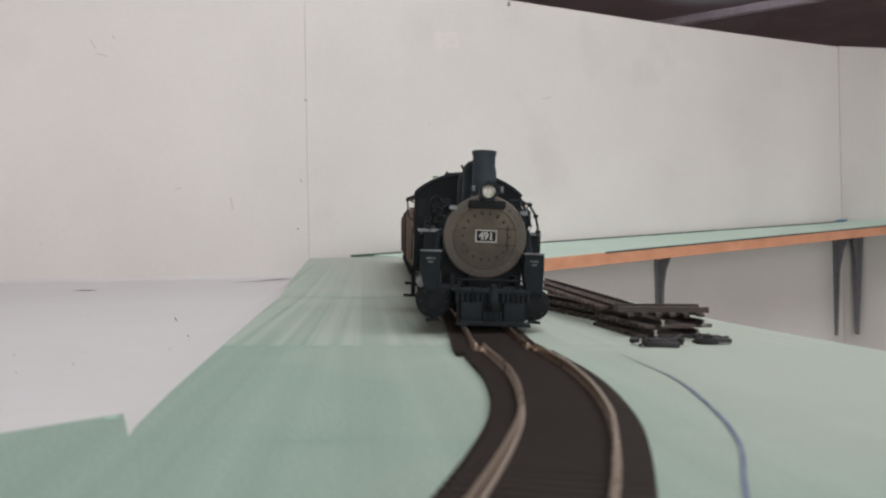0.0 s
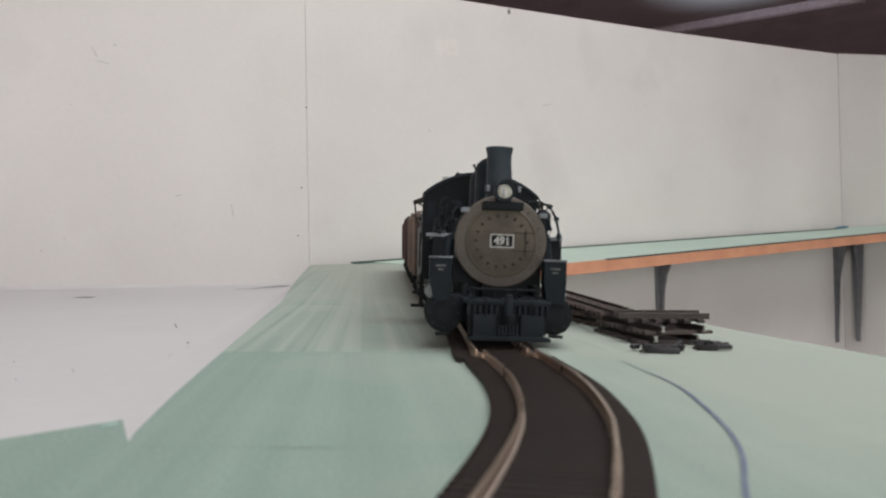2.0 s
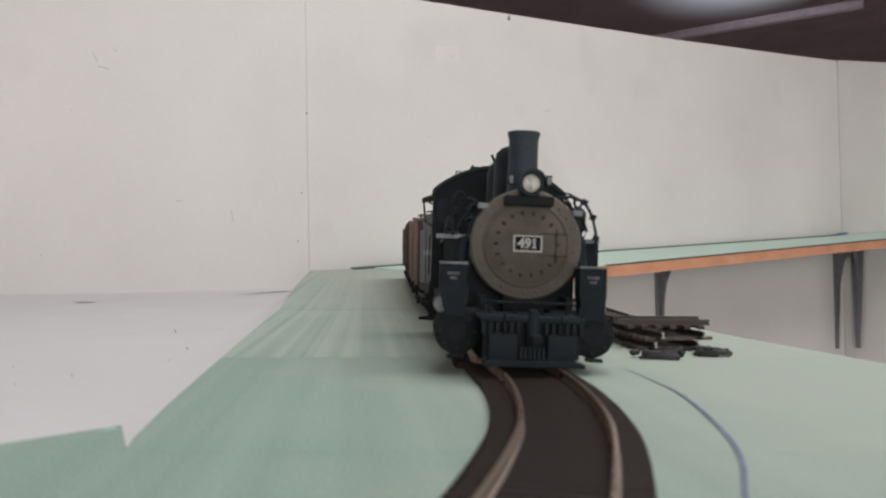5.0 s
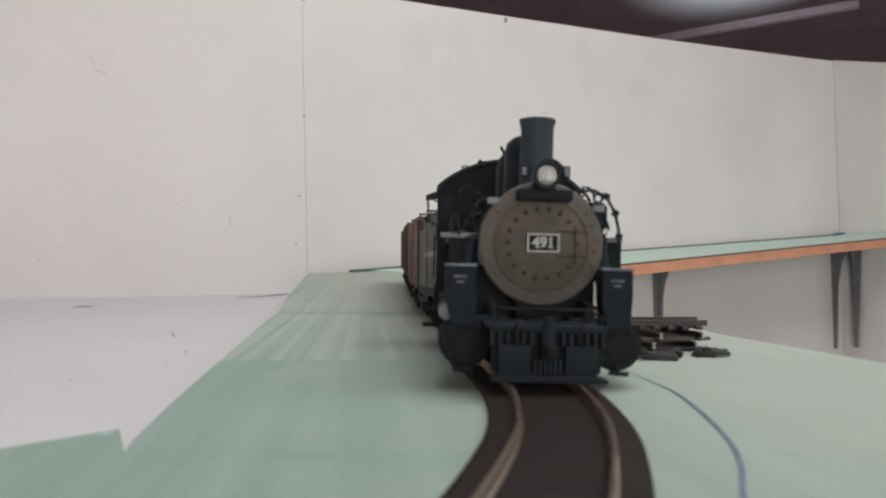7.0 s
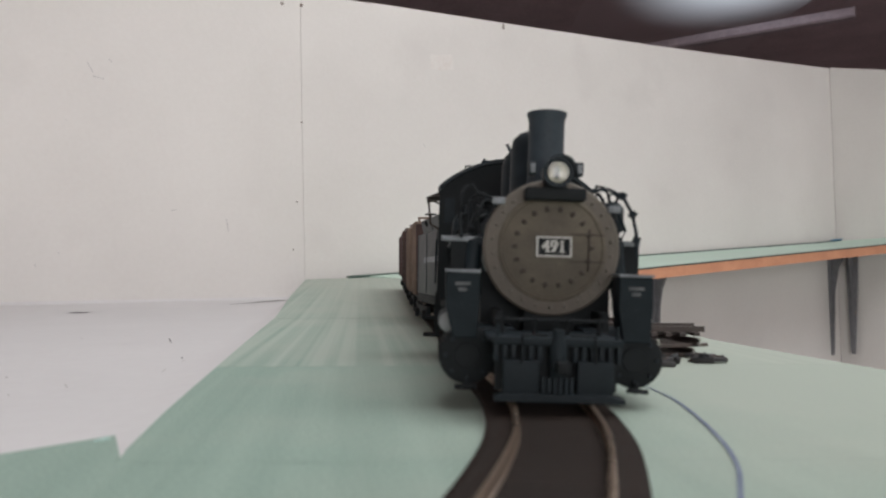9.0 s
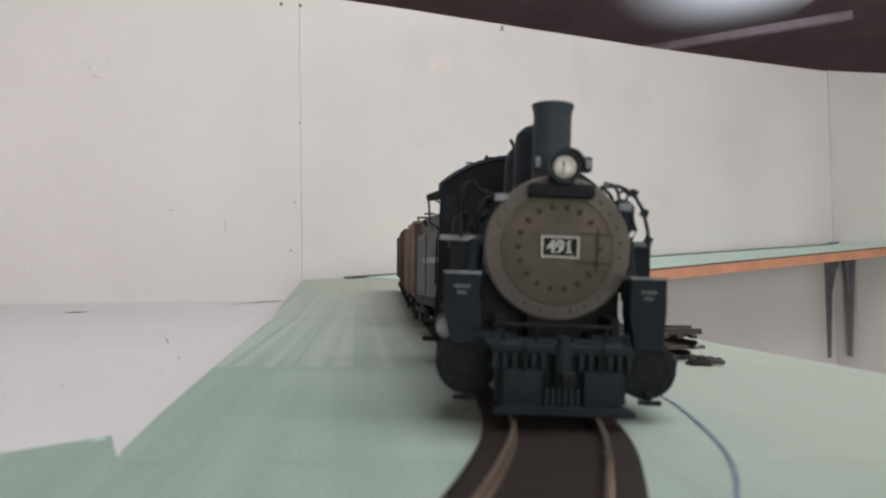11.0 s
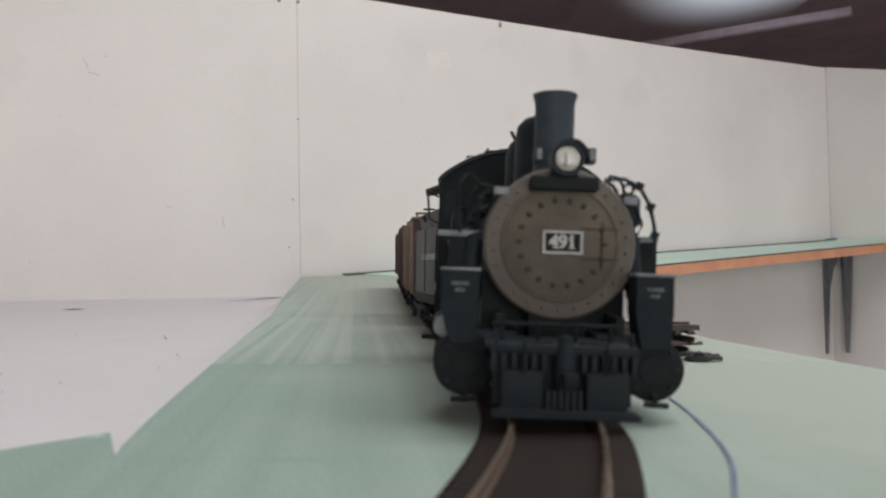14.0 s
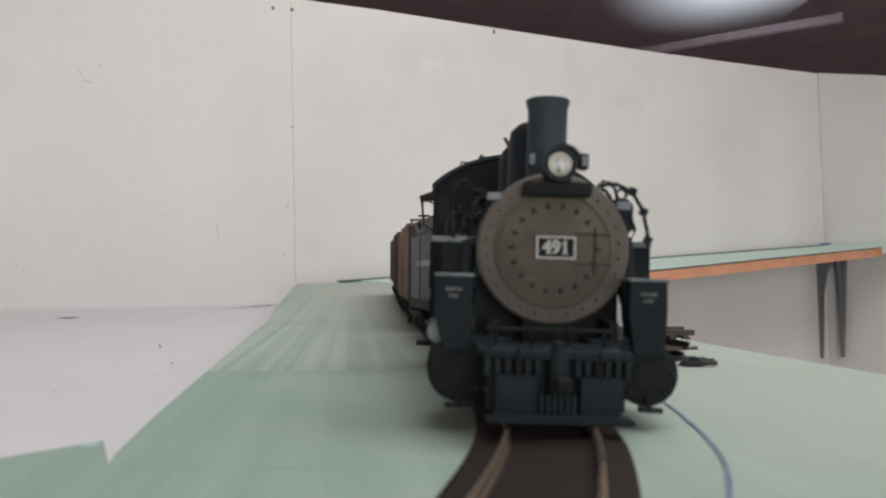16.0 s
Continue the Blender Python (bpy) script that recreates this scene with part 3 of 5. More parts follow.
# return of the shelf on the corner wall
bm = bmesh.new()
r0, r1 = on_wall(S1, shelf_front(S1), W), on_wall(LONG - 0.003, shelf_back(LONG), 0.004)
q0, q1 = r0 + SIDE * 0.015, r1 + SIDE * 0.211
q0.z, q1.z = r0.z + 0.004, r1.z + 0.006
a = [bm.verts.new(p) for p in (r0, r1, q1, q0)]
b = [bm.verts.new(p - Vector((0, 0, T))) for p in (r0, r1, q1, q0)]
bm.faces.new(a)
bm.faces.new(b[::-1])
for i in range(4):
    bm.faces.new((a[i], b[i], b[(i + 1) % 4], a[(i + 1) % 4]))
part("shelf_board", bm, M_SHELFTOP, shelf, smooth=False)
bm = bmesh.new()
bm_sweep(bm, [(r0 - Vector((0, 0, 0.0015)), -ALONG), (q0 - Vector((0, 0, 0.0015)), -ALONG)], [(0.0, 0), (0.004, -0.0006), (0.004, -T - 0.001), (0.0, -T - 0.001)])
part("edge_strip", bm, M_BOARDEDGE, shelf, "raw orange particle board edge", smooth=False)
bm = bmesh.new()
bm_sweep(bm, [(on_wall(0.07, shelf_back(0.07) - 0.001, 0.004), OUT), (on_wall(LONG - 0.01, shelf_back(LONG) - 0.001, 0.004), OUT)], [(0, 0), (0.014, -0.002), (0.014, 0.0008), (0, 0.0018)])
tagged(part("roadbed_strip", bm, M_BACKSTRIP, smooth=False), "dark green strip laid along the back of the shelf", "strip", kind="structure")
bm = bmesh.new()
bm_tube(bm, [on_wall(LONG - 0.062, shelf_back(LONG - 0.062) + 0.0036, 0.024), on_wall(LONG - 0.04, shelf_back(LONG - 0.04) + 0.0040, 0.025), on_wall(LONG - 0.016, shelf_back(LONG - 0.016) + 0.0036, 0.024)], 0.0022)
tagged(part("offcut", bm, material("blue_plastic", (0.08, 0.26, 0.42), 0.5)), "short blue plastic offcut lying on the shelf", "offcut")


def bracket(base, out, height, reach):
    """A pressed steel bracket: upright, arm and tapering web. base is the corner under the shelf at the wall."""
    ob = thing("shelf_bracket", "grey pressed steel shelf bracket under the green shelf", "bracket", "shelf brackets")
    side = Vector((-out.y, out.x, 0))
    m = Matrix((( *side, ), (*out,), (0, 0, 1))).transposed().to_4x4()
    m.translation = base
    ob.matrix_basis = m
    bm = bmesh.new()
    bm_prism(bm, [(-0.022, 0), (0.022, 0), (0.016, -0.012), (0.0145, -0.05), (0.0105, -0.15), (0.0055, -height), (-0.0055, -height), (-0.0105, -0.15), (-0.0145, -0.05), (-0.016, -0.012)], 0.003, Matrix.Identity(4))
    part("upright", bm, M_STEEL, ob, smooth=False)
    box_part("arm", M_STEEL, ob, -0.011, 0.011, 0.003, reach, -0.003, 0, 0.0008)
    web = [(0.003, -0.003), (reach * 0.95, -0.003), (reach * 0.80, -0.012), (reach * 0.45, -0.045), (reach * 0.22, -0.10), (0.004, -height * 0.80), (0.003, -height * 0.86)]
    bm = bmesh.new()
    bm_prism(bm, [(x, z) for x, z in web], 0.004, pose(0.002, 0, 0, 0, 0, 90))
    part("web", bm, M_STEEL, ob, smooth=False)
    for z in (-0.03, -height * 0.6):
        lathe_part("screw", M_NAIL, ob, [(0, 0.0012), (0.003, 0.0008), (0.0035, 0)], pose(0.0085, 0.003, z, -90, 0, 0), seg=10)
    return ob


def under(s, off):
    u = off / W
    return shelf_back(s) * (1 - u) + shelf_front(s) * u - T - 0.0005


for x in (1166, 1479):
    s, z = wall_point(x, 470)
    bracket(on_wall(s, under(s, 0.09) - 0.004, 0.001), OUT, 0.268, 0.045)
cp = CORNER + SIDE * 0.042 - ALONG * 0.001
bracket(Vector((cp.x, cp.y, under(LONG, 0.02) - 0.003)), -ALONG, 0.268, 0.03)


# ---- the running track ----
def tie_mesh(length, width, height, mat):
    bm = bmesh.new()
    w, h, l = width / 2, height, length / 2
    v = [bm.verts.new(p) for p in ((-l, -w, 0), (l, -w, 0), (l, w, 0), (-l, w, 0), (-l, -w * 0.85, h), (l, -w * 0.85, h), (l, w * 0.85, h), (-l, w * 0.85, h))]
    for f in ((3, 2, 1, 0), (4, 5, 6, 7), (0, 1, 5, 4), (1, 2, 6, 5), (2, 3, 7, 6), (3, 0, 4, 7)):
        bm.faces.new([v[i] for i in f])
    return mesh_of("tie", bm, mat)


RAILSEC = [(-0.75 * mm, 0), (0.75 * mm, 0), (0.75 * mm, 0.35 * mm), (0.28 * mm, 0.6 * mm), (0.28 * mm, 1.7 * mm), (0.5 * mm, 1.9 * mm), (0.5 * mm, 2.35 * mm), (0.32 * mm, 2.5 * mm), (-0.32 * mm, 2.5 * mm),
           (-0.5 * mm, 2.35 * mm), (-0.5 * mm, 1.9 * mm), (-0.28 * mm, 1.7 * mm), (-0.28 * mm, 0.6 * mm), (-0.75 * mm, 0.35 * mm)]
GAUGE = 8.8 * mm
TIEH = 2.0 * mm


def track_frame(y):
    d = (rail_top(y + 0.002) - rail_top(y - 0.002)).normalized()
    jog = -0.0024 * max(0.0, 1 - (y - 0.247) / 0.15) if y > 0.247 else 0.0   # the sections meet a little out of line
    return Vector((track_x(y) + jog, y, ground(y))), Vector((d.y, -d.x, 0)).normalized()


def track_piece(y0, y1, label):
    ob = thing("track", label, "track", "track sections")
    k = max(2, int((y1 - y0) / 0.006))
    line = [track_frame(y0 + (y1 - y0) * i / k) for i in range(k + 1)]
    bm = bmesh.new()
    bm_sweep(bm, [(p, s) for p, s in line], [(-14.6 * mm, 0.05 * mm), (14.6 * mm, 0.05 * mm), (14.3 * mm, 1.9 * mm), (-14.3 * mm, 1.9 * mm)])
    part("webbing", bm, M_BED, ob, smooth=False)
    for sgn in (-1, 1):
        bm = bmesh.new()
        bm_sweep(bm, [(p + s * sgn * GAUGE + Vector((0, 0, TIEH)), s) for p, s in line], RAILSEC)
        part("rail", bm, M_RAIL, ob, smooth=False)
    return ob


tracks = [track_piece(-0.055, 0.2465, "dark brown curved model track with dull nickel rails"),
          track_piece(0.2475, 0.50, "dark brown straight model track on the green board"),
          track_piece(0.5008, 1.10, "dark brown model track climbing the green board")]
for sgn in (-1, 1):
    p, s = track_frame(0.2445)
    q = track_frame(0.2525)[0]
    bm = bmesh.new()
    bm_sweep(bm, [(p + s * sgn * GAUGE + Vector((0, 0, TIEH)), s), (q + s * sgn * GAUGE + Vector((0, 0, TIEH)), s)], [(-1.5 * mm, 0), (1.5 * mm, 0), (1.5 * mm, 1.0 * mm), (0.7 * mm, 1.3 * mm), (-0.7 * mm, 1.3 * mm), (-1.5 * mm, 1.0 * mm)])
    part("rail_joiner", bm, M_RAIL, tracks[0], smooth=False)


# ---- the pile of spare track ----
LTIE = 1.3 * mm
LRAIL = [(x, z * 0.95) for x, z in RAILSEC]


def loose_section(n, label, at, bright, pitch=5.6 * mm, tie=None, half=GAUGE, tall=1.0):
    """A straight section of n ties, from y = 0 backwards."""
    ob = thing("track_section", label, "track section", "pile of spare track", at)
    length = n * pitch
    for sgn in (-1, 1):
        bm = bmesh.new()
        bm_sweep(bm, [(Vector((sgn * half, -2 * mm, LTIE)), Vector((1, 0, 0))), (Vector((sgn * half, length + 1 * mm, LTIE)), Vector((1, 0, 0)))], [(x * tall, z * tall) for x, z in LRAIL])
        part("rail", bm, M_LRAIL, ob, smooth=False)
        if not bright:
            continue
        bm = bmesh.new()
        bm_sweep(bm, [(Vector((sgn * half, -3.2 * mm, LTIE + 0.1 * mm)), Vector((1, 0, 0))), (Vector((sgn * half, -1.9 * mm, LTIE + 0.1 * mm)), Vector((1, 0, 0)))], [(x * 1.1, z * 0.96) for x, z in LRAIL])
        part("rail_joiner", bm, M_RAILSIDE, ob, "bright nickel rail end", smooth=False)
    for sgn in (-1, 1):
        box_part("web", M_BED, ob, sgn * half - 1.2 * mm, sgn * half + 1.2 * mm, 0.5 * mm, length - 1 * mm, 0.3 * mm, 1.2 * mm)
    for k in range(n):
        t = new("tie", tie or TIE)
        t.parent = ob
        t.matrix_basis = pose(0, (k + 0.4) * pitch, 0)
    return ob


TIE = tie_mesh(29 * mm, 2.6 * mm, LTIE, M_LTIE)
WIDE_TIE = tie_mesh(30 * mm, 4.2 * mm, 1.7 * mm, M_LTIE2)
NARROW_TIE = tie_mesh(22 * mm, 2.4 * mm, 1.5 * mm, M_LTIE2)
PILE = "dark brown spare track section stacked in a pile"
for n, x, y, z, rz, bright, label in (
        (10, 0.0925, 0.2960, 0.0003, 8, True, PILE), (10, 0.0945, 0.2940, 0.0044, 10, True, PILE),
        (6, 0.1085, 0.3130, 0.0084, 84, False, "short dark brown track section lying across the pile")):
    loose_section(n, label, pose(x, y, z, 0, 0, rz), bright)
for n, x, y, z, rz in ((15, 0.0925, 0.3640, 0.0002, 13), (15, 0.0920, 0.3660, 0.0042, 12)):
    loose_section(n, "long dark brown track section at the bottom of the pile", pose(x, y, z, 0, 0, rz), False, 9.2 * mm, WIDE_TIE)
# narrow section leaning on the others, its far end raised
loose_section(22, "long narrow dark brown track section leaning on the pile", pose(0.0825, 0.3360, 0.0084, 2.6, 0, 9), False, 6.4 * mm, NARROW_TIE, 5.6 * mm, 0.5)


def scrap(label, at, width, seed):
    """A broken end of track: a few cracked ties, webbing and a twisted bit of rail."""
    ob = thing("track_scrap", label, "track scrap", "scraps under the pile", at)
    rnd = random.Random(seed)
    for k in range(5):
        w = width * rnd.uniform(0.45, 0.95)
        bm = bmesh.new()
        bm_box(bm, -w / 2, w / 2, -1.6 * mm, 1.6 * mm, 0, rnd.uniform(1.4, 2.2) * mm, 0.3 * mm)
        part("tie", bm, M_SCRAP, ob, at=pose(rnd.uniform(-0.15, 0.15) * width, (k * 2.6 + rnd.uniform(-1, 1)) * mm, (0.1 + 0.3 * (k % 2)) * mm, 0, rnd.uniform(-4, 4), rnd.uniform(-24, 24)))
    for k in range(7):
        x, y = rnd.uniform(-0.5, 0.5) * width, rnd.uniform(-1, 10) * mm
        r = rnd.uniform(0.6, 1.1) * mm
        bm = bmesh.new()
        bm_box(bm, -r * 1.6, r * 1.6, -r, r, 0, r * 1.5, 0.25 * mm)
        part("fragment", bm, M_SCRAP if k % 3 else M_TENDER, ob, at=pose(x, y, rnd.uniform(0.8, 1.8) * mm, rnd.uniform(-25, 25), rnd.uniform(-25, 25), rnd.uniform(0, 180)))
    tube_part("rail", M_LRAIL, ob, [(-0.5 * width, 0, 0.8 * mm), (-0.1 * width, 4 * mm, 2.2 * mm), (0.5 * width, 8 * mm, 1.8 * mm)], 0.5 * mm, seg=6)
    return ob


scrap("heap of broken dark track ends on the board", pose(0.0815, 0.2700, 0.0001, 0, 0, 6), 20 * mm, 3)
scrap("small broken track end lying beside the pile", pose(0.1015, 0.2780, 0.0001, 0, 0, -12), 14 * mm, 8)


# ---- the train ----
train_wheels, pilots = [], []


def wheelset(parent, y, r, mat=M_DEEP, axle_w=GAUGE):
    bm = bmesh.new()
    for sgn in (-1, 1):
        m = pose(sgn * axle_w, 0, 0, 0, 90 * sgn, 0)
        bm_lathe(bm, [(0, 1.2 * mm), (r * 0.3, 1.2 * mm), (r * 0.35, 0.5 * mm), (r * 0.8, 0.4 * mm), (r * 0.85, 1.2 * mm), (r, 1.2 * mm), (r, -1 * mm), (r + 0.8 * mm, -1.1 * mm), (r + 0.8 * mm, -1.7 * mm), (0, -1.7 * mm)], m, 20)
        for k in range(6):
            bm_box(bm, -r * 0.07, r * 0.07, r * 0.3, r * 0.83, 0.4 * mm, 1.0 * mm, m=m @ pose(0, 0, 0, 0, 0, 60 * k))
    bm_tube(bm, [(-axle_w, 0, 0), (axle_w, 0, 0)], 1.2 * mm, 8)
    ob = part("wheelset", bm, mat, parent, at=pose(0, y, r))
    train_wheels.append((ob, r, y))
    return ob


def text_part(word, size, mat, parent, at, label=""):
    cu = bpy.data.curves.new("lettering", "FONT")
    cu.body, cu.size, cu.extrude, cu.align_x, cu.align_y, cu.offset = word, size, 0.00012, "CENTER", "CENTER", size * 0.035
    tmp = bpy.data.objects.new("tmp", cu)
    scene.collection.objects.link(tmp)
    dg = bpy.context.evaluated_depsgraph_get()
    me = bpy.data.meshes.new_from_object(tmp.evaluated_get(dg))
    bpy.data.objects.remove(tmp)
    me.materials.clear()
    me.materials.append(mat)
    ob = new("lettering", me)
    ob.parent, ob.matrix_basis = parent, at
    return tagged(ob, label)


def locomotive():
    eng = thing("locomotive", "weathered black model steam locomotive with a brown smokebox front", "locomotive")
    BZ, BY = 37.0 * mm, 34 * mm          # boiler axis, smokebox face
    # boiler and smokebox
    lathe_part("boiler", M_BLACK, eng, [(0, -118 * mm), (18.2 * mm, -118 * mm), (18.2 * mm, -60 * mm), (17.2 * mm, -58 * mm), (17.2 * mm, -38 * mm), (17.6 * mm, -37.6 * mm), (17.6 * mm, -36 * mm), (17.0 * mm, -35.6 * mm), (16.8 * mm, -4 * mm), (0, -4 * mm)], pose(0, BY, BZ, 90, 0, 0), seg=48)
    lathe_part("smokebox_ring", M_SMOKE2, eng, [(16.9 * mm, -5 * mm), (18.4 * mm, -4.5 * mm), (18.4 * mm, -1.2 * mm), (17.9 * mm, -0.5 * mm), (14.6 * mm, 0), (14.6 * mm, -2 * mm)], pose(0, BY, BZ, 90, 0, 0), "brown-grey weathered rim", seg=56)
    door = lathe_part("smokebox_door", M_SMOKE, eng, [(14.55 * mm, -2 * mm), (14.55 * mm, 0.2 * mm), (14.1 * mm, 0.55 * mm), (13.6 * mm, 0.6 * mm), (13.3 * mm, 0.3 * mm), (12.6 * mm, 0.5 * mm), (10 * mm, 1.2 * mm), (5 * mm, 1.9 * mm), (0, 2.1 * mm)], pose(0, BY, BZ, 90, 0, 0), "brown-grey weathered round door", seg=56)
    bolt = bmesh.new()
    bm_lathe(bolt, [(0, 0.9 * mm), (0.42 * mm, 0.8 * mm), (0.5 * mm, 0.5 * mm), (0.5 * mm, -0.4 * mm)], pose(0, 0, 0, 90, 0, 0), 8)
    bolt2 = bolt.copy()
    bolt = mesh_of("bolt", bolt, M_SMOKE2, True)
    bolt2 = mesh_of("bolt", bolt2, M_BLACK, True)
    clamp = bmesh.new()
    bm_box(clamp, -0.52 * mm, 0.52 * mm, -0.9 * mm, 0.3 * mm, -0.65 * mm, 0.55 * mm, 0.22 * mm)
    bm_box(clamp, -0.2 * mm, 0.2 * mm, -0.7 * mm, 0.3 * mm, 0.4 * mm, 0.85 * mm)
    clamp = mesh_of("clamp", clamp, M_RUST, True)
    for k in range(18):
        a = 2 * math.pi * (k + 0.5) / 18
        ob = new("clamp", clamp)
        ob.parent = eng
        ob.matrix_basis = Matrix.Translation((10.2 * mm * math.sin(a), BY - 1.15 * mm, BZ + 10.2 * mm * math.cos(a))) @ Matrix.Rotation(a, 4, "Y")
    for k in range(26):
        a = 2 * math.pi * k / 26
        ob = new("bolt", bolt)
        ob.parent = eng
        ob.matrix_basis = Matrix.Translation((16.0 * mm * math.sin(a), BY + 0.1 * mm, BZ + 16.0 * mm * math.cos(a)))
    for z in (3.6, -3.6):
        tube_part("hinge_strap", M_RUST, eng, [(4.5 * mm, BY - 2.0 * mm, BZ + z * mm), (9 * mm, BY - 1.4 * mm, BZ + z * mm), (13.8 * mm, BY - 0.8 * mm, BZ + z * mm)], 0.2 * mm, seg=6)
    tube_part("hinge_pin", M_RUST, eng, [(9.6 * mm, BY - 1.7 * mm, BZ - 6 * mm), (9.6 * mm, BY - 1.7 * mm, BZ + 5 * mm)], 0.26 * mm, seg=6)
    # number plate with the running number
    badge = box_part("badge", M_DEEP, eng, -4.5 * mm, 4.5 * mm, BY - 3.1 * mm, BY - 1.9 * mm, BZ + 0.1 * mm - 2.5 * mm, BZ + 0.1 * mm + 2.5 * mm, 0.2 * mm, "black number plate with a white rim")
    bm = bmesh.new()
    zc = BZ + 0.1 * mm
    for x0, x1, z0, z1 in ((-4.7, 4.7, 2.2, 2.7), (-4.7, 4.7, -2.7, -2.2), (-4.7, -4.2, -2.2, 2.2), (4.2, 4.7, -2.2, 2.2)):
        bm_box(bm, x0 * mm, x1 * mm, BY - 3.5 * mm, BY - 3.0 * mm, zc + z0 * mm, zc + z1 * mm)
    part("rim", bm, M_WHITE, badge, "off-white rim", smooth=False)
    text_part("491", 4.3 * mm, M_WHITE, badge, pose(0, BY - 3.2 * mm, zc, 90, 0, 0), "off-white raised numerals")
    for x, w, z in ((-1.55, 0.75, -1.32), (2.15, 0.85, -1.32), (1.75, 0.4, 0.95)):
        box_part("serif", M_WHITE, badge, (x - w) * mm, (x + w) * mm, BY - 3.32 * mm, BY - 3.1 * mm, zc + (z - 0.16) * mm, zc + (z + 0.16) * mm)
    # headlight
    HZ = 56.4 * mm
    HY = 28 * mm
    at = pose(0, HY, HZ, 90, 0, 0) @ Matrix.Scale(0.94, 4)
    lamp = lathe_part("headlight", M_BLACK, eng, [(0, -7 * mm), (3.2 * mm, -7 * mm), (3.9 * mm, -5.5 * mm), (3.9 * mm, 0.4 * mm), (4.2 * mm, 0.6 * mm), (4.2 * mm, 1.4 * mm), (3.3 * mm, 1.4 * mm), (3.3 * mm, 0.3 * mm), (3.0 * mm, 0.2 * mm)], at, seg=36)
    lathe_part("lamp_rim", M_GREYBLK, lamp, [(3.3 * mm, 0.3 * mm), (3.3 * mm, 1.0 * mm), (3.15 * mm, 1.1 * mm), (3.0 * mm, 0.9 * mm), (3.0 * mm, 0.2 * mm)], at, "dark metal rim", seg=32)
    lathe_part("reflector", M_CHROME, lamp, [(3.05 * mm, 0.7 * mm), (2.6 * mm, 0.1 * mm), (1.8 * mm, -0.6 * mm), (0.8 * mm, -1.0 * mm), (0, -1.1 * mm)], at, "bright reflector", seg=32)
    box_part("bulb", M_TENDER, lamp, -0.75 * mm, 0.35 * mm, HY - 0.5 * mm, HY + 0.6 * mm, HZ - 1.5 * mm, HZ + 1.5 * mm, 0.3 * mm, "dark bulb holder")
    lens = lathe_part("lens", M_LENS, lamp, [(0, 0.75 * mm), (2.9 * mm, 0.75 * mm), (2.95 * mm, 0.95 * mm), (1.9 * mm, 1.25 * mm), (0, 1.4 * mm)], at, "clear glass lens", seg=28)
    lens.visible_shadow = False
    hood = bmesh.new()
    arc = [math.pi * (0.05 + 0.9 * k / 13) for k in range(14)]
    bm_prism(hood, [(4.1 * mm * math.cos(t), 4.1 * mm * math.sin(t)) for t in arc] + [(3.5 * mm * math.cos(t), 3.5 * mm * math.sin(t)) for t in reversed(arc)], 3.4 * mm, pose(0.6 * mm, HY - 2.2 * mm, HZ + 0.5 * mm))
    part("lamp_hood", hood, M_BLACK, lamp)
    box_part("lamp_bracket", M_DEEP, eng, -8 * mm, 8 * mm, 29 * mm, 36 * mm, 49.4 * mm, 52.6 * mm, 0.4 * mm)
    box_part("lamp_pedestal", M_DEEP, eng, -3.0 * mm, 3.0 * mm, 29.5 * mm, 36 * mm, 51 * mm, 53.6 * mm, 0.4 * mm)
    for x in (-6.4, 6.0):
        box_part("side_lamp", M_GREYBLK, eng, (x - 1.0) * mm, (x + 1.0) * mm, 29 * mm, 33 * mm, 55.8 * mm, 59.4 * mm, 0.3 * mm)
        box_part("side_lamp_pane", M_EDGE, eng, (x - 0.6) * mm, (x + 0.6) * mm, 28.7 * mm, 29.1 * mm, 56.4 * mm, 58.8 * mm, 0.1 * mm)
    # chimney and domes
    lathe_part("chimney", M_CHIMNEY, eng, [(7.2 * mm, 52 * mm), (6.0 * mm, 54.5 * mm), (5.2 * mm, 57 * mm), (5.15 * mm, 66 * mm), (5.15 * mm, 73.4 * mm), (5.3 * mm, 74.6 * mm), (5.75 * mm, 75.9 * mm), (5.75 * mm, 76.6 * mm), (5.0 * mm, 76.6 * mm), (4.4 * mm, 72 * mm), (4.3 * mm, 56 * mm), (0, 56 * mm)], pose(0, 50 * mm, 0), "slate-grey flared chimney", seg=36)
    lathe_part("sand_dome", M_BLACK, eng, [(9.6 * mm, 50 * mm), (8.4 * mm, 54 * mm), (8.2 * mm, 69 * mm), (7.6 * mm, 72 * mm), (5.6 * mm, 74 * mm), (2.5 * mm, 75.2 * mm), (0, 75.4 * mm)], pose(0, 70 * mm, 0), seg=32)
    lathe_part("steam_dome", M_BLACK, eng, [(9.8 * mm, 50 * mm), (8.9 * mm, 54 * mm), (8.7 * mm, 67 * mm), (7.8 * mm, 70.6 * mm), (5.6 * mm, 73 * mm), (2.5 * mm, 74 * mm), (0, 74.2 * mm)], pose(0, 96 * mm, 0), seg=32)
    tube_part("whistle", M_BLACK, eng, [(-5 * mm, 97 * mm, 70 * mm), (-6 * mm, 97 * mm, 73.4 * mm), (-7 * mm, 97 * mm, 75.4 * mm)], 0.6 * mm, seg=6)
    lathe_part("safety_valve", M_BLACK, eng, [(2.6 * mm, 54 * mm), (2.4 * mm, 63 * mm), (1.5 * mm, 65 * mm), (0, 65.3 * mm)], pose(0, 112 * mm, 0), seg=16)
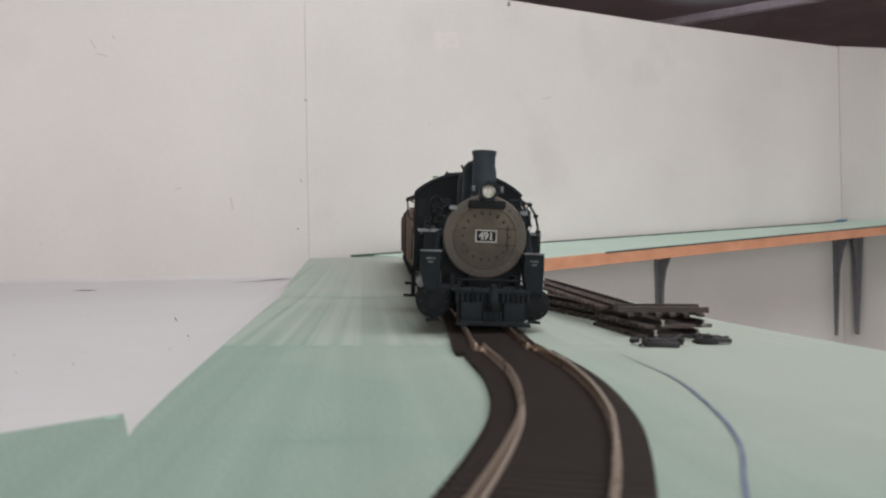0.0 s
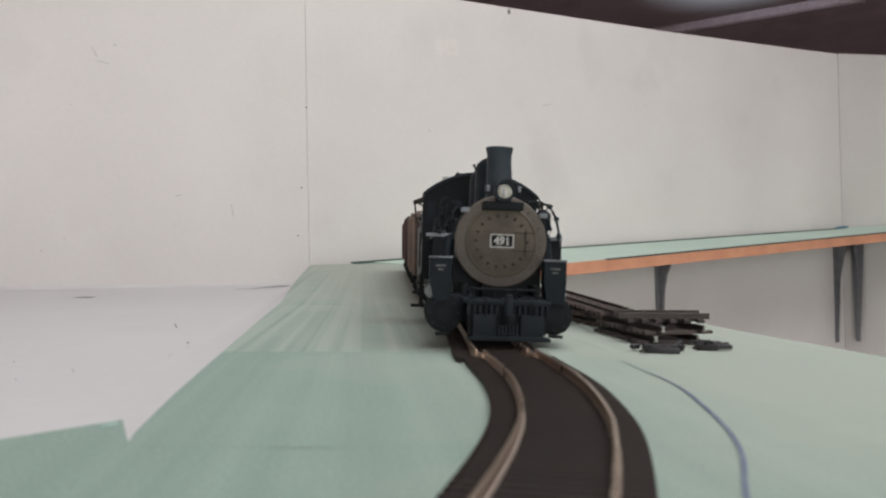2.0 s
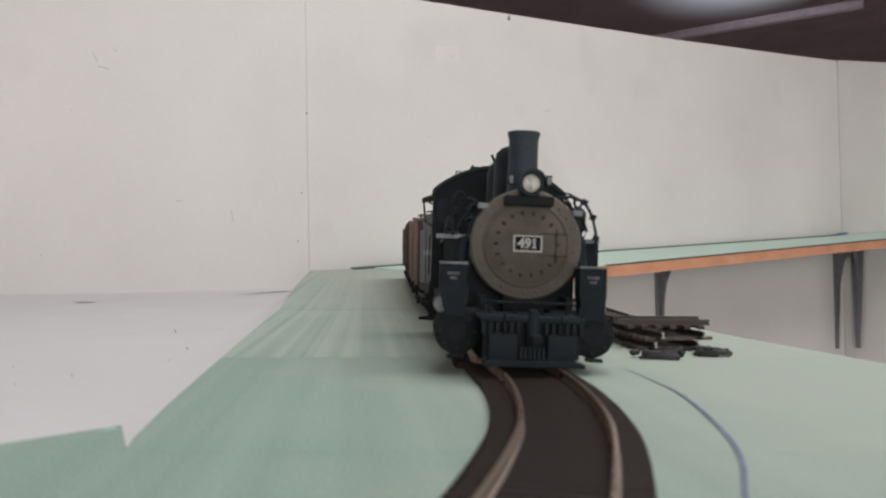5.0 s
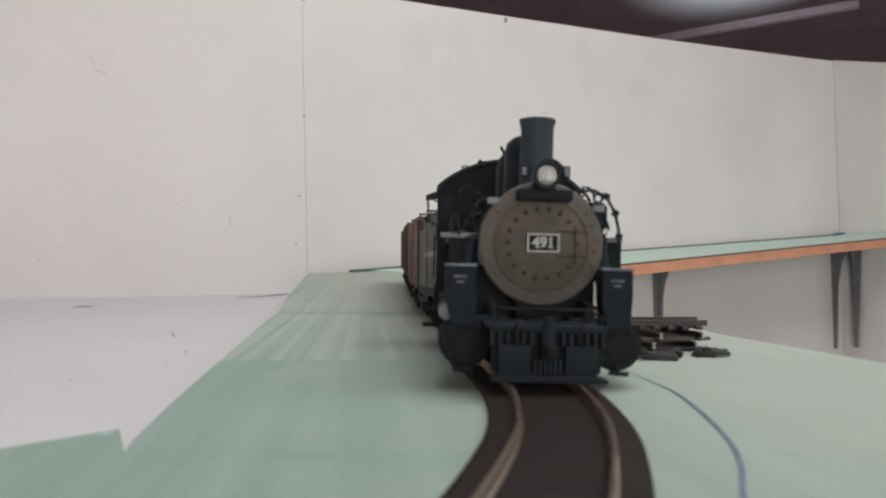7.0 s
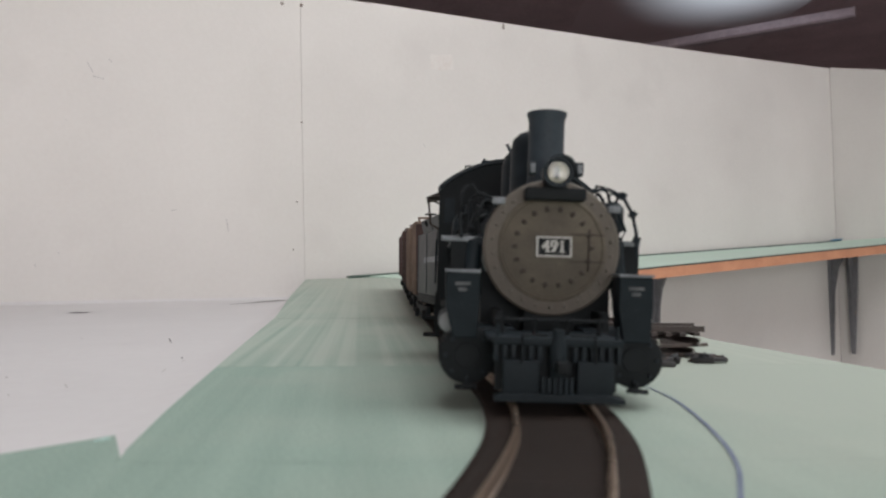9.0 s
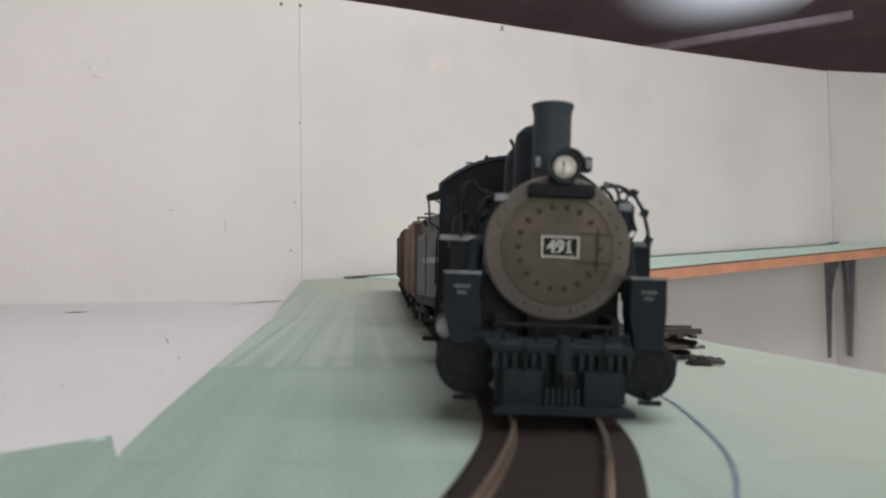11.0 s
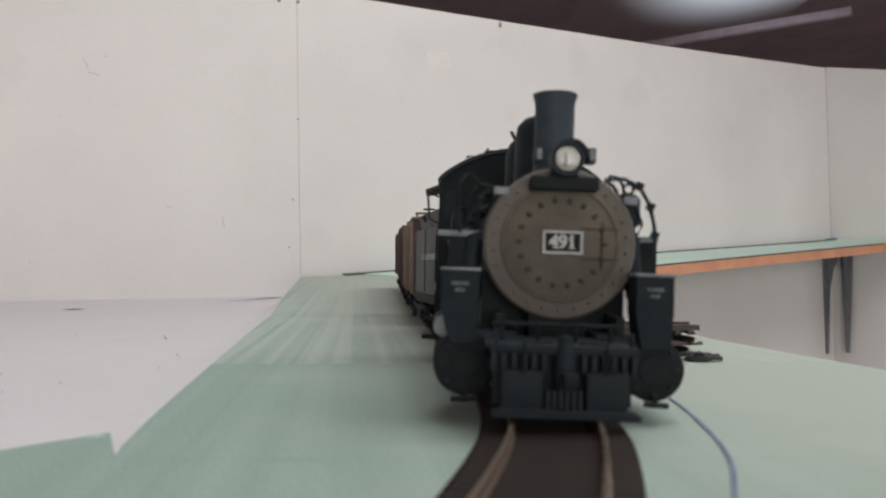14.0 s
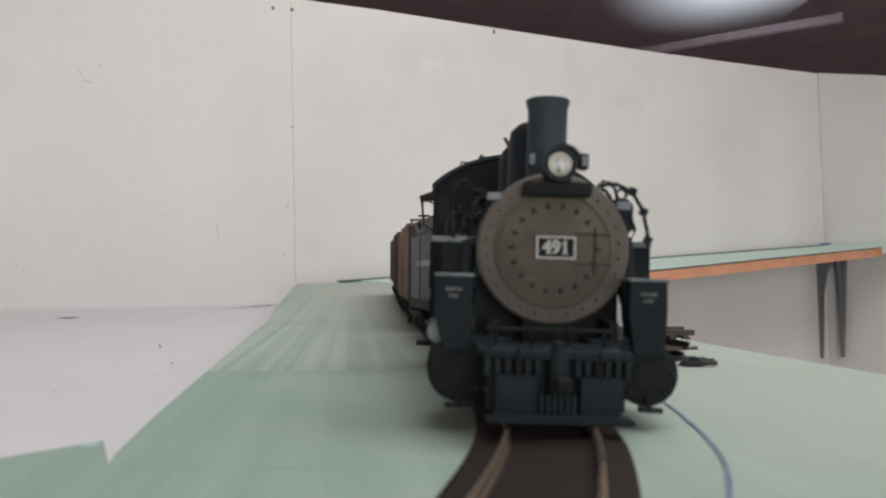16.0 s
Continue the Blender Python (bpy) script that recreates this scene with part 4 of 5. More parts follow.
    # bell and air pump on the fireman's side
    lathe_part("air_pump", M_GREYBLK, eng, [(0, 33 * mm), (3.4 * mm, 33 * mm), (3.4 * mm, 39.5 * mm), (2.2 * mm, 40.2 * mm), (2.2 * mm, 42 * mm), (3.2 * mm, 42.6 * mm), (3.2 * mm, 49 * mm), (2 * mm, 50.4 * mm), (0, 50.6 * mm)], pose(18.3 * mm, 44 * mm, 0), seg=20)
    tube_part("pump_pipe", M_BLACK, eng, [(11.5 * mm, 40 * mm, 53.4 * mm), (16.2 * mm, 40 * mm, 53.8 * mm), (20.2 * mm, 40 * mm, 52.0 * mm), (22.9 * mm, 40 * mm, 47.4 * mm), (24.2 * mm, 40 * mm, 42 * mm), (24.4 * mm, 40 * mm, 35 * mm)], 0.5 * mm)
    tube_part("pump_pipe", M_BLACK, eng, [(16.5 * mm, 41 * mm, 50.0 * mm), (19.8 * mm, 41 * mm, 46.6 * mm), (21.4 * mm, 41 * mm, 42.5 * mm), (20.4 * mm, 41 * mm, 40.2 * mm), (17.3 * mm, 41 * mm, 40.4 * mm)], 0.42 * mm)
    for p in ((20.2, 52.0), (23.1, 47), (24.3, 40)):
        lathe_part("pipe_union", M_BLACK, eng, [(0, -0.9 * mm), (1.1 * mm, -0.9 * mm), (1.1 * mm, 0.9 * mm), (0, 0.9 * mm)], pose(p[0] * mm, 40 * mm, p[1] * mm, 0, 25, 0), seg=8)
    for sgn, x, z in ((-1, -14.6, 49.2), (1, 16.6, 47.8)):
        box_part("flag_lamp", M_EDGE, eng, (x - 1.7) * mm, (x + 1.7) * mm, 33.6 * mm, 35 * mm, (z - 0.9) * mm, (z + 0.9) * mm, 0.2 * mm, "pale grey lamp bracket")
        lathe_part("marker_lamp", M_DEEP, eng, [(0, 0), (1.6 * mm, 0), (1.6 * mm, 3.6 * mm), (0.8 * mm, 4.6 * mm), (0, 4.8 * mm)], pose(x * mm, 37 * mm, (z - 4.6) * mm), seg=12)
    # running boards and front steps
    for sgn in (-1, 1):
        x0, x1 = sorted((sgn * 15 * mm, sgn * 26.5 * mm))
        box_part("running_board", M_BLACK, eng, x0, x1, 47 * mm, 150 * mm, 38.6 * mm, 39.8 * mm, 0.2 * mm)
        box_part("running_board_edge", M_EDGE, eng, *sorted((sgn * 18.2 * mm, sgn * (27 if sgn > 0 else 29.6) * mm)), 45.8 * mm, 47 * mm, 38.4 * mm, 39.9 * mm, 0.2 * mm, "pale worn step edge")
        bm = bmesh.new()
        bm_prism(bm, [(sgn * 18.2 * mm, 38.4 * mm), (sgn * 26.8 * mm, 38.4 * mm), (sgn * 26.8 * mm, 26 * mm), (sgn * 18.2 * mm, 26 * mm)], 1.2 * mm, pose(0, 46.4 * mm, 0))
        part("step_riser", bm, M_DEEP, eng, smooth=False)
        box = bmesh.new()
        c = sgn * 22.2 * mm
        bm_prism(box, [(c - 4.35 * mm, 29.8 * mm), (c + 4.35 * mm, 29.8 * mm), (c + 4.35 * mm, 21.5 * mm), (c + 3.9 * mm, 13 * mm), (c - sgn * 0.5 * mm - 2.6 * mm, 13 * mm), (c - 4.3 * mm, 21.5 * mm)], 8 * mm, pose(0, 24.5 * mm, 0))
        bmesh.ops.bevel(box, geom=list(box.edges), offset=0.25 * mm, segments=1, affect="EDGES")
        step = part("steam_chest_step", box, M_STEP, eng, "blue-black step box with a pale edge")
        box_part("step_edge", M_EDGE, step, c - 4.5 * mm, c + 4.5 * mm, 23.9 * mm, 33 * mm, 29.7 * mm, 30.4 * mm, 0.15 * mm, "pale worn edge")
        box_part("lettering_bar", M_FADED, step, c - 1.9 * mm, c + 1.9 * mm, 24.35 * mm, 24.6 * mm, 26.4 * mm, 27.2 * mm)
        box_part("lettering_bar", M_FADED, step, c - 1.1 * mm, c + 1.1 * mm, 24.35 * mm, 24.6 * mm, 24.9 * mm, 25.7 * mm)
        for k in range(5):
            box_part("rivet", M_GREYBLK, step, c + (-3.9 + 1.95 * k) * mm - 0.2 * mm, c + (-3.9 + 1.95 * k) * mm + 0.2 * mm, 24.2 * mm, 24.6 * mm, 21.3 * mm, 21.7 * mm)
        # white-ended air tank
        tank = lathe_part("air_tank", M_BLACK, eng, [(0, -14 * mm), (2.9 * mm, -14 * mm), (2.9 * mm, 0.2 * mm), (2.7 * mm, 0.8 * mm)], pose(sgn * 25.3 * mm, 31.0 * mm, 16.6 * mm, 90, 0, 0), seg=20)
        lathe_part("tank_end", M_TANKEND, tank, [(2.85 * mm, 0.2 * mm), (2.6 * mm, 1.0 * mm), (1.5 * mm, 1.6 * mm), (0, 1.9 * mm)], pose(sgn * 25.3 * mm, 31.0 * mm, 16.6 * mm, 90, 0, 0), "white domed tank end", seg=20)
        # cylinder
        cyl = lathe_part("cylinder", M_DEEP, eng, [(0, -24 * mm), (6.9 * mm, -24 * mm), (6.9 * mm, -1.4 * mm), (7.3 * mm, -1.2 * mm), (7.3 * mm, 0), (6.4 * mm, 0.3 * mm), (3.4 * mm, 0.5 * mm), (3.2 * mm, 0.9 * mm), (0, 1.0 * mm)], pose(sgn * 21.4 * mm, 26 * mm, 7.8 * mm, 90, 0, 0), seg=32)
        for y in (30, 38, 46):
            lathe_part("cylinder_band", M_DEEP, cyl, [(7.2 * mm, -0.5 * mm), (7.45 * mm, -0.4 * mm), (7.45 * mm, 0.4 * mm), (7.2 * mm, 0.5 * mm)], pose(sgn * 21.4 * mm, y * mm, 7.8 * mm, 90, 0, 0), seg=28)
        for k in range(8):
            a = 2 * math.pi * k / 8
            ob = new("bolt", bolt2)
            ob.parent = cyl
            ob.matrix_basis = Matrix.Translation((sgn * 21.4 * mm + 5.6 * mm * math.cos(a), 25.5 * mm, 7.8 * mm + 5.6 * mm * math.sin(a)))
        box_part("cylinder_saddle", M_BLACK, eng, *sorted((sgn * 9 * mm, sgn * 26 * mm)), 30 * mm, 46 * mm, 8 * mm, 15 * mm, 0.6 * mm)
        tube_part("cylinder_cock", M_DEEP, eng, [(sgn * 19 * mm, 23 * mm, 0.4 * mm), (sgn * 24.5 * mm, 24 * mm, 0.0 * mm)], 0.7 * mm, seg=6)
        tube_part("cylinder_cock", M_DEEP, eng, [(sgn * 21.5 * mm, 24 * mm, 2.2 * mm), (sgn * 21.5 * mm, 24 * mm, -0.5 * mm)], 0.8 * mm, seg=6)
        tube_part("handrail", M_BLACK, eng, [(sgn * 17.4 * mm, 40 * mm, 46 * mm), (sgn * 19 * mm, 60 * mm, 46 * mm), (sgn * 19.4 * mm, 148 * mm, 46 * mm)], 0.4 * mm, seg=6)
        tube_part("steam_pipe", M_BLACK, eng, [(sgn * 14 * mm, 48 * mm, 45 * mm), (sgn * 20 * mm, 47 * mm, 38 * mm), (sgn * 21.5 * mm, 46 * mm, 24 * mm)], 2.4 * mm, seg=12)
        for k, y in enumerate((60, 82, 104, 126)):
            tube_part("pipe", M_DEEP, eng, [(sgn * 18.4 * mm, y * mm, 50 * mm - k * mm), (sgn * 20.4 * mm, (y + 3) * mm, 43 * mm), (sgn * 21 * mm, (y + 4) * mm, 39.8 * mm)], 0.8 * mm, seg=6)
        # outside frame, rods
        box_part("frame_plate", M_DEEP, eng, *sorted((sgn * 13 * mm, sgn * 15 * mm)), 30 * mm, 150 * mm, 5 * mm, 20 * mm, 0.3 * mm)
        box_part("side_rod", M_GREYBLK, eng, *sorted((sgn * 20 * mm, sgn * 21.2 * mm)), 58 * mm, 140 * mm, 7.4 * mm, 9.4 * mm, 0.3 * mm)
        tube_part("piston_rod", M_EDGE, eng, [(sgn * 21.4 * mm, 46 * mm, 9.6 * mm), (sgn * 21.4 * mm, 62 * mm, 9.6 * mm)], 0.8 * mm, seg=8)
        box_part("crosshead", M_BLACK, eng, *sorted((sgn * 19.6 * mm, sgn * 23.2 * mm)), 60 * mm, 68 * mm, 7 * mm, 13 * mm, 0.4 * mm)
    for y in (74, 94, 114, 134):
        wheelset(eng, y * mm, 8.5 * mm)
    wheelset(eng, 22 * mm, 5.6 * mm)
    # front deck, beam, pilot
    box_part("front_deck", M_BLACK, eng, -16 * mm, 16 * mm, 11 * mm, 32 * mm, 13.6 * mm, 14.8 * mm, 0.3 * mm)
    box_part("boiler_saddle", M_DEEP, eng, -7 * mm, 7 * mm, 36 * mm, 52 * mm, 12 * mm, 24 * mm, 0.8 * mm)
    box_part("frame_wall", M_DEEP, eng, -18 * mm, 18 * mm, 44 * mm, 46 * mm, 5 * mm, 30 * mm)
    tube_part("deck_rail", M_DEEP, eng, [(-14 * mm, 20 * mm, 18.4 * mm), (14 * mm, 20 * mm, 18.4 * mm)], 0.5 * mm, seg=6)
    for x in (-12, -4, 1.6, 4.2, 12):
        tube_part("deck_post", M_DEEP, eng, [(x * mm, 20 * mm, 14.6 * mm), (x * mm, 20 * mm, 19 * mm)], 0.55 * mm, seg=6)
    box_part("buffer_beam", M_GREYBLK, eng, -15.2 * mm, 15.2 * mm, 7.5 * mm, 10.5 * mm, 13.2 * mm, 15.0 * mm, 0.3 * mm)
    for k in range(15):
        x = (-14.4 + 2.057 * k) * mm
        if abs(x) > 3.6 * mm:
            box_part("pilot_slat", M_BLACK, eng, x - 0.55 * mm, x + 0.55 * mm, 8.1 * mm, 9.9 * mm, 9.4 * mm, 13.3 * mm, 0.15 * mm)
    box_part("pilot", M_DEEP, eng, -14.4 * mm, 14.4 * mm, 10.5 * mm, 11.5 * mm, 2.4 * mm, 13.2 * mm)
    for sgn in (-1, 1):
        box_part("pilot_plate", M_GREYBLK, eng, *sorted((sgn * 4.4 * mm, sgn * 12.8 * mm)), 6.5 * mm, 8.9 * mm, 1.6 * mm, 9.9 * mm, 0.35 * mm, "slate-grey pilot plate")
        tube_part("flag_staff", M_BLACK, eng, [(sgn * 14 * mm, 9 * mm, 15 * mm), (sgn * 14 * mm, 9 * mm, 18 * mm)], 0.4 * mm, seg=6)
        tube_part("cut_lever", M_DEEP, eng, [(sgn * 2.5 * mm, 7.1 * mm, 15.8 * mm), (sgn * 8.5 * mm, 7.0 * mm, 15.6 * mm), (sgn * 8.6 * mm, 6.3 * mm, 9.2 * mm)], 0.35 * mm, seg=6)
    for k in range(6):
        x = (-3.3 + 1.32 * k) * mm
        box_part("pilot_slat", M_BLACK, eng, x - 0.42 * mm, x + 0.42 * mm, 7.1 * mm, 8.3 * mm, 1.6 * mm, 6.0 * mm, 0.1 * mm)
    bm = bmesh.new()
    bm_prism(bm, [(-14.6 * mm, 0.4 * mm), (15.4 * mm, 0.4 * mm), (15.4 * mm, 1.6 * mm), (12.8 * mm, 2.3 * mm), (-12.8 * mm, 2.3 * mm), (-14.6 * mm, 1.6 * mm)], 4.4 * mm, pose(0, 5.7 * mm, 0))
    bmesh.ops.bevel(bm, geom=list(bm.edges), offset=0.2 * mm, segments=1, affect="EDGES")
    part("footboard", bm, M_GREYBLK, eng)
    lathe_part("coupler_pocket", M_GREYBLK, eng, [(0, 6.2 * mm), (1.8 * mm, 6.2 * mm), (2.0 * mm, 6.8 * mm), (2.0 * mm, 13.4 * mm), (1.5 * mm, 14.2 * mm), (1.5 * mm, 17 * mm), (0, 17.2 * mm)], pose(0, 7.6 * mm, 0), seg=16)
    cp = bmesh.new()
    bm_box(cp, -1.0 * mm, 1.0 * mm, 3 * mm, 6.5 * mm, 7.6 * mm, 9.8 * mm, 0.4 * mm)
    bm_box(cp, -1.0 * mm, 1.9 * mm, 2 * mm, 3.6 * mm, 7.2 * mm, 10.2 * mm, 0.5 * mm)
    part("coupler", cp, M_DEEP, eng)
    # clutter of pipes and valves on the fireman's side
    rnd = random.Random(11)
    for k in range(7):
        y = (62 + 9 * k) * mm
        x = -(18.5 + rnd.uniform(0, 3.5)) * mm
        z = (41 + rnd.uniform(0, 5)) * mm
        tube_part("pipe", M_DEEP, eng, [(x, y, 39.6 * mm), (x - 1 * mm, y + 2 * mm, z), (x + 2.5 * mm, y + 5 * mm, z + 6 * mm), (-15 * mm, y + 7 * mm, 52 * mm)], rnd.uniform(0.5, 0.9) * mm, seg=6)
        lathe_part("valve", M_GREYBLK, eng, [(0, 0), (1.3 * mm, 0.2 * mm), (1.3 * mm, 1.6 * mm), (0.6 * mm, 2.2 * mm), (0, 2.3 * mm)], pose(x, y, z - 1 * mm, 20 * rnd.uniform(-1, 1), 90 * rnd.random(), 0), seg=10)
    tube_part("reach_rod", M_BLACK, eng, [(-21 * mm, 52 * mm, 40.6 * mm), (-23 * mm, 128 * mm, 44 * mm)], 0.6 * mm, seg=6)
    # cab with arched roof and side awnings
    CY0, CY1, HW = 130 * mm, 173.7 * mm, 30 * mm
    arch = [(-HW, 61.5 * mm)] + [(HW * 1.0 * math.sin(a), (61.5 + 12.5 * math.cos(a) ** 1.7) * mm) for a in [(-1.45 + 2.9 * k / 16) for k in range(17)]] + [(HW, 61.5 * mm)]
    bm = bmesh.new()
    bm_prism(bm, [(-HW, 20 * mm)] + arch + [(HW, 20 * mm)], 1.5 * mm, pose(0, CY0, 0))
    part("cab_front", bm, M_DEEP, eng, smooth=False)
    # bell, check valves and a thicket of pipes along the boiler's flanks
    rnd2 = random.Random(5)
    for sgn in (-1, 1):
        for k in range(13):
            y = (44 + 6.4 * k + rnd2.uniform(-2, 2)) * mm
            x = sgn * (17.6 + rnd2.uniform(0.5, 8.5) * (1.0 if sgn < 0 else 0.3)) * mm
            z = (44 + rnd2.uniform(0, 11)) * mm
            bend = rnd2.uniform(2, 6) * mm
            tube_part("pipe", M_DEEP, eng, [(x, y, 39.6 * mm), (x + sgn * 0.6 * mm, y + bend * 0.5, (z + 40 * mm) / 2), (x, y + bend, z), (x - sgn * 1.2 * mm, y + bend * 1.2, z + 2 * mm), (x - sgn * 3 * mm, y + bend * 1.4, z + 2.6 * mm), (x * 0.5 + sgn * 7 * mm, y + bend * 1.5, z * 0.5 + 26.5 * mm), (sgn * 12 * mm, y + bend * 1.5, 51 * mm)], rnd2.uniform(0.35, 0.6) * mm, seg=6)
            if k % 4 == 1:
                lathe_part("valve_wheel", M_DEEP, eng, [(1.0 * mm, -0.3 * mm), (1.6 * mm, -0.3 * mm), (1.6 * mm, 0.3 * mm), (1.0 * mm, 0.3 * mm), (1.0 * mm, -0.3 * mm)], pose(x, y - 0.8 * mm, z - 2 * mm, 90, 0, 0), seg=12)
    for x, z in ((-12, 57), (-19, 53.5), (-22.5, 48)):
        box_part("backhead_fitting", M_BLACK, eng, (x - 1.6) * mm, (x + 1.6) * mm, CY0 - 5 * mm, CY0, (z - 2.4) * mm, (z + 2.4) * mm, 0.4 * mm)
    for sgn in (-1, 1):
        box_part("cab_side", M_BLACK, eng, *sorted((sgn * (HW - 1.2 * mm), sgn * HW)), CY0 + 1.5 * mm, CY1, 20 * mm, 40 * mm, 0.2 * mm)
        for y in (CY0 + 1.5 * mm, (CY0 + CY1) / 2, CY1 - 3 * mm):
            box_part("cab_pillar", M_BLACK, eng, *sorted((sgn * (HW - 1.2 * mm), sgn * HW)), y, y + 3 * mm, 40 * mm, 61.5 * mm)
        box_part("cab_window_pane", M_GREYBLK, eng, *sorted((sgn * 24 * mm, sgn * 28 * mm)), CY0 - 0.2 * mm, CY0 - 0.05 * mm, 49 * mm, 59 * mm, 0, "grey window pane")
        awn = bmesh.new()
        bm_prism(awn, [(sgn * HW, 60.5 * mm), (sgn * (HW + 5.5 * mm), 60 * mm), (sgn * (HW + 5.5 * mm), 59.4 * mm), (sgn * HW, 62.2 * mm)], 22 * mm, pose(0, CY0 + 10 * mm, 0))
        part("awning", awn, M_RUST, eng, smooth=False)
        tube_part("awning_stay", M_RUST, eng, [(sgn * (HW + 4.6 * mm), CY0 + 11 * mm, 59.6 * mm), (sgn * (HW + 3.6 * mm), CY0 + 11 * mm, 49 * mm), (sgn * HW, CY0 + 11 * mm, 47 * mm)], 0.5 * mm, seg=6)
        tube_part("awning_stay", M_RUST, eng, [(sgn * (HW + 4.6 * mm), CY0 + 12 * mm, 59.6 * mm), (sgn * HW, CY0 + 12 * mm, 57.4 * mm)], 0.4 * mm, seg=6)
        for z, w in ((3, 5.0), (10, 4.4)):
            box_part("cab_step", M_DEEP, eng, *sorted((sgn * (HW - 2 * mm), sgn * (HW + w * mm))), CY0 + 6 * mm, CY0 + 14 * mm, z * mm, (z + 1.2) * mm, 0.2 * mm)
        for y in (CY0 + 6.2 * mm, CY0 + 13 * mm):
            box_part("step_hanger", M_DEEP, eng, *sorted((sgn * (HW - 1.6 * mm), sgn * (HW + 0.6 * mm))), y, y + 1 * mm, 3 * mm, 21 * mm)
        tube_part("grab_iron", M_BLACK, eng, [(sgn * (HW + 0.8 * mm), CY1 - 1 * mm, 24 * mm), (sgn * (HW + 0.8 * mm), CY1 - 1 * mm, 44 * mm)], 0.4 * mm, seg=6)
    bm = bmesh.new()
    outer = arch[1:-1]
    ring = [(x * 1.03, z + 1.2 * mm) for x, z in outer] + [(x, z + 0.05 * mm) for x, z in reversed(outer)]
    bm_prism(bm, ring, CY1 - CY0 + 8 * mm, pose(0, CY0 - 3 * mm, 0))
    part("cab_roof", bm, M_BLACK, eng)
    tube_part("roof_hatch_handle", M_BLACK, eng, [(-20.2 * mm, CY0 + 4 * mm, 69.0 * mm), (-20.0 * mm, CY0 + 4 * mm, 72.4 * mm), (-18.0 * mm, CY0 + 4 * mm, 72.6 * mm), (-17.4 * mm, CY0 + 4 * mm, 70.4 * mm)], 0.45 * mm, seg=6)
    bm = bmesh.new()
    bm_box(bm, -13.5 * mm, 13.5 * mm, CY0 + 3 * mm, CY0 + 24 * mm, 68 * mm, 75 * mm, 0.5 * mm)
    part("roof_hatch", bm, M_BLACK, eng)
    for k in range(6):
        box_part("hatch_rivet", M_BLACK, eng, (-12.9 + 5 * k) * mm, (-12.0 + 5 * k) * mm, CY0 + 2.8 * mm, CY0 + 4 * mm, 74.9 * mm, 75.6 * mm, 0.15 * mm)
    box_part("cab_floor", M_DEEP, eng, -HW + 1.3 * mm, HW - 1.3 * mm, CY0 + 1.5 * mm, CY1, 18 * mm, 20.5 * mm)
    # the pilot shifts sideways to fit the camera's view: its pieces belong to the beam behind them
    pilot = next(o for o in eng.children if o.name.split(".")[0] == "pilot")
    for o in list(eng.children):
        kind_of = o.name.split(".")[0]
        if kind_of in ("buffer_beam", "pilot_slat", "pilot_plate", "footboard", "coupler_pocket", "coupler", "flag_staff", "cut_lever", "front_deck", "deck_rail", "deck_post"):
            o.parent = pilot
        elif kind_of in ("cylinder", "cylinder_saddle", "cylinder_cock"):
            o.matrix_basis = pose(-0.8 * mm, 0, 0.7 * mm) @ o.matrix_basis
        elif kind_of in ("steam_chest_step", "air_tank"):
            o.matrix_basis = pose(-1.8 * mm, 0, 0) @ o.matrix_basis
    pilots.append(pilot)
    box_part("backhead", M_DEEP, eng, -15 * mm, 15 * mm, CY0 + 1.6 * mm, CY0 + 8 * mm, 20.5 * mm, 54 * mm, 1 * mm)
    return eng


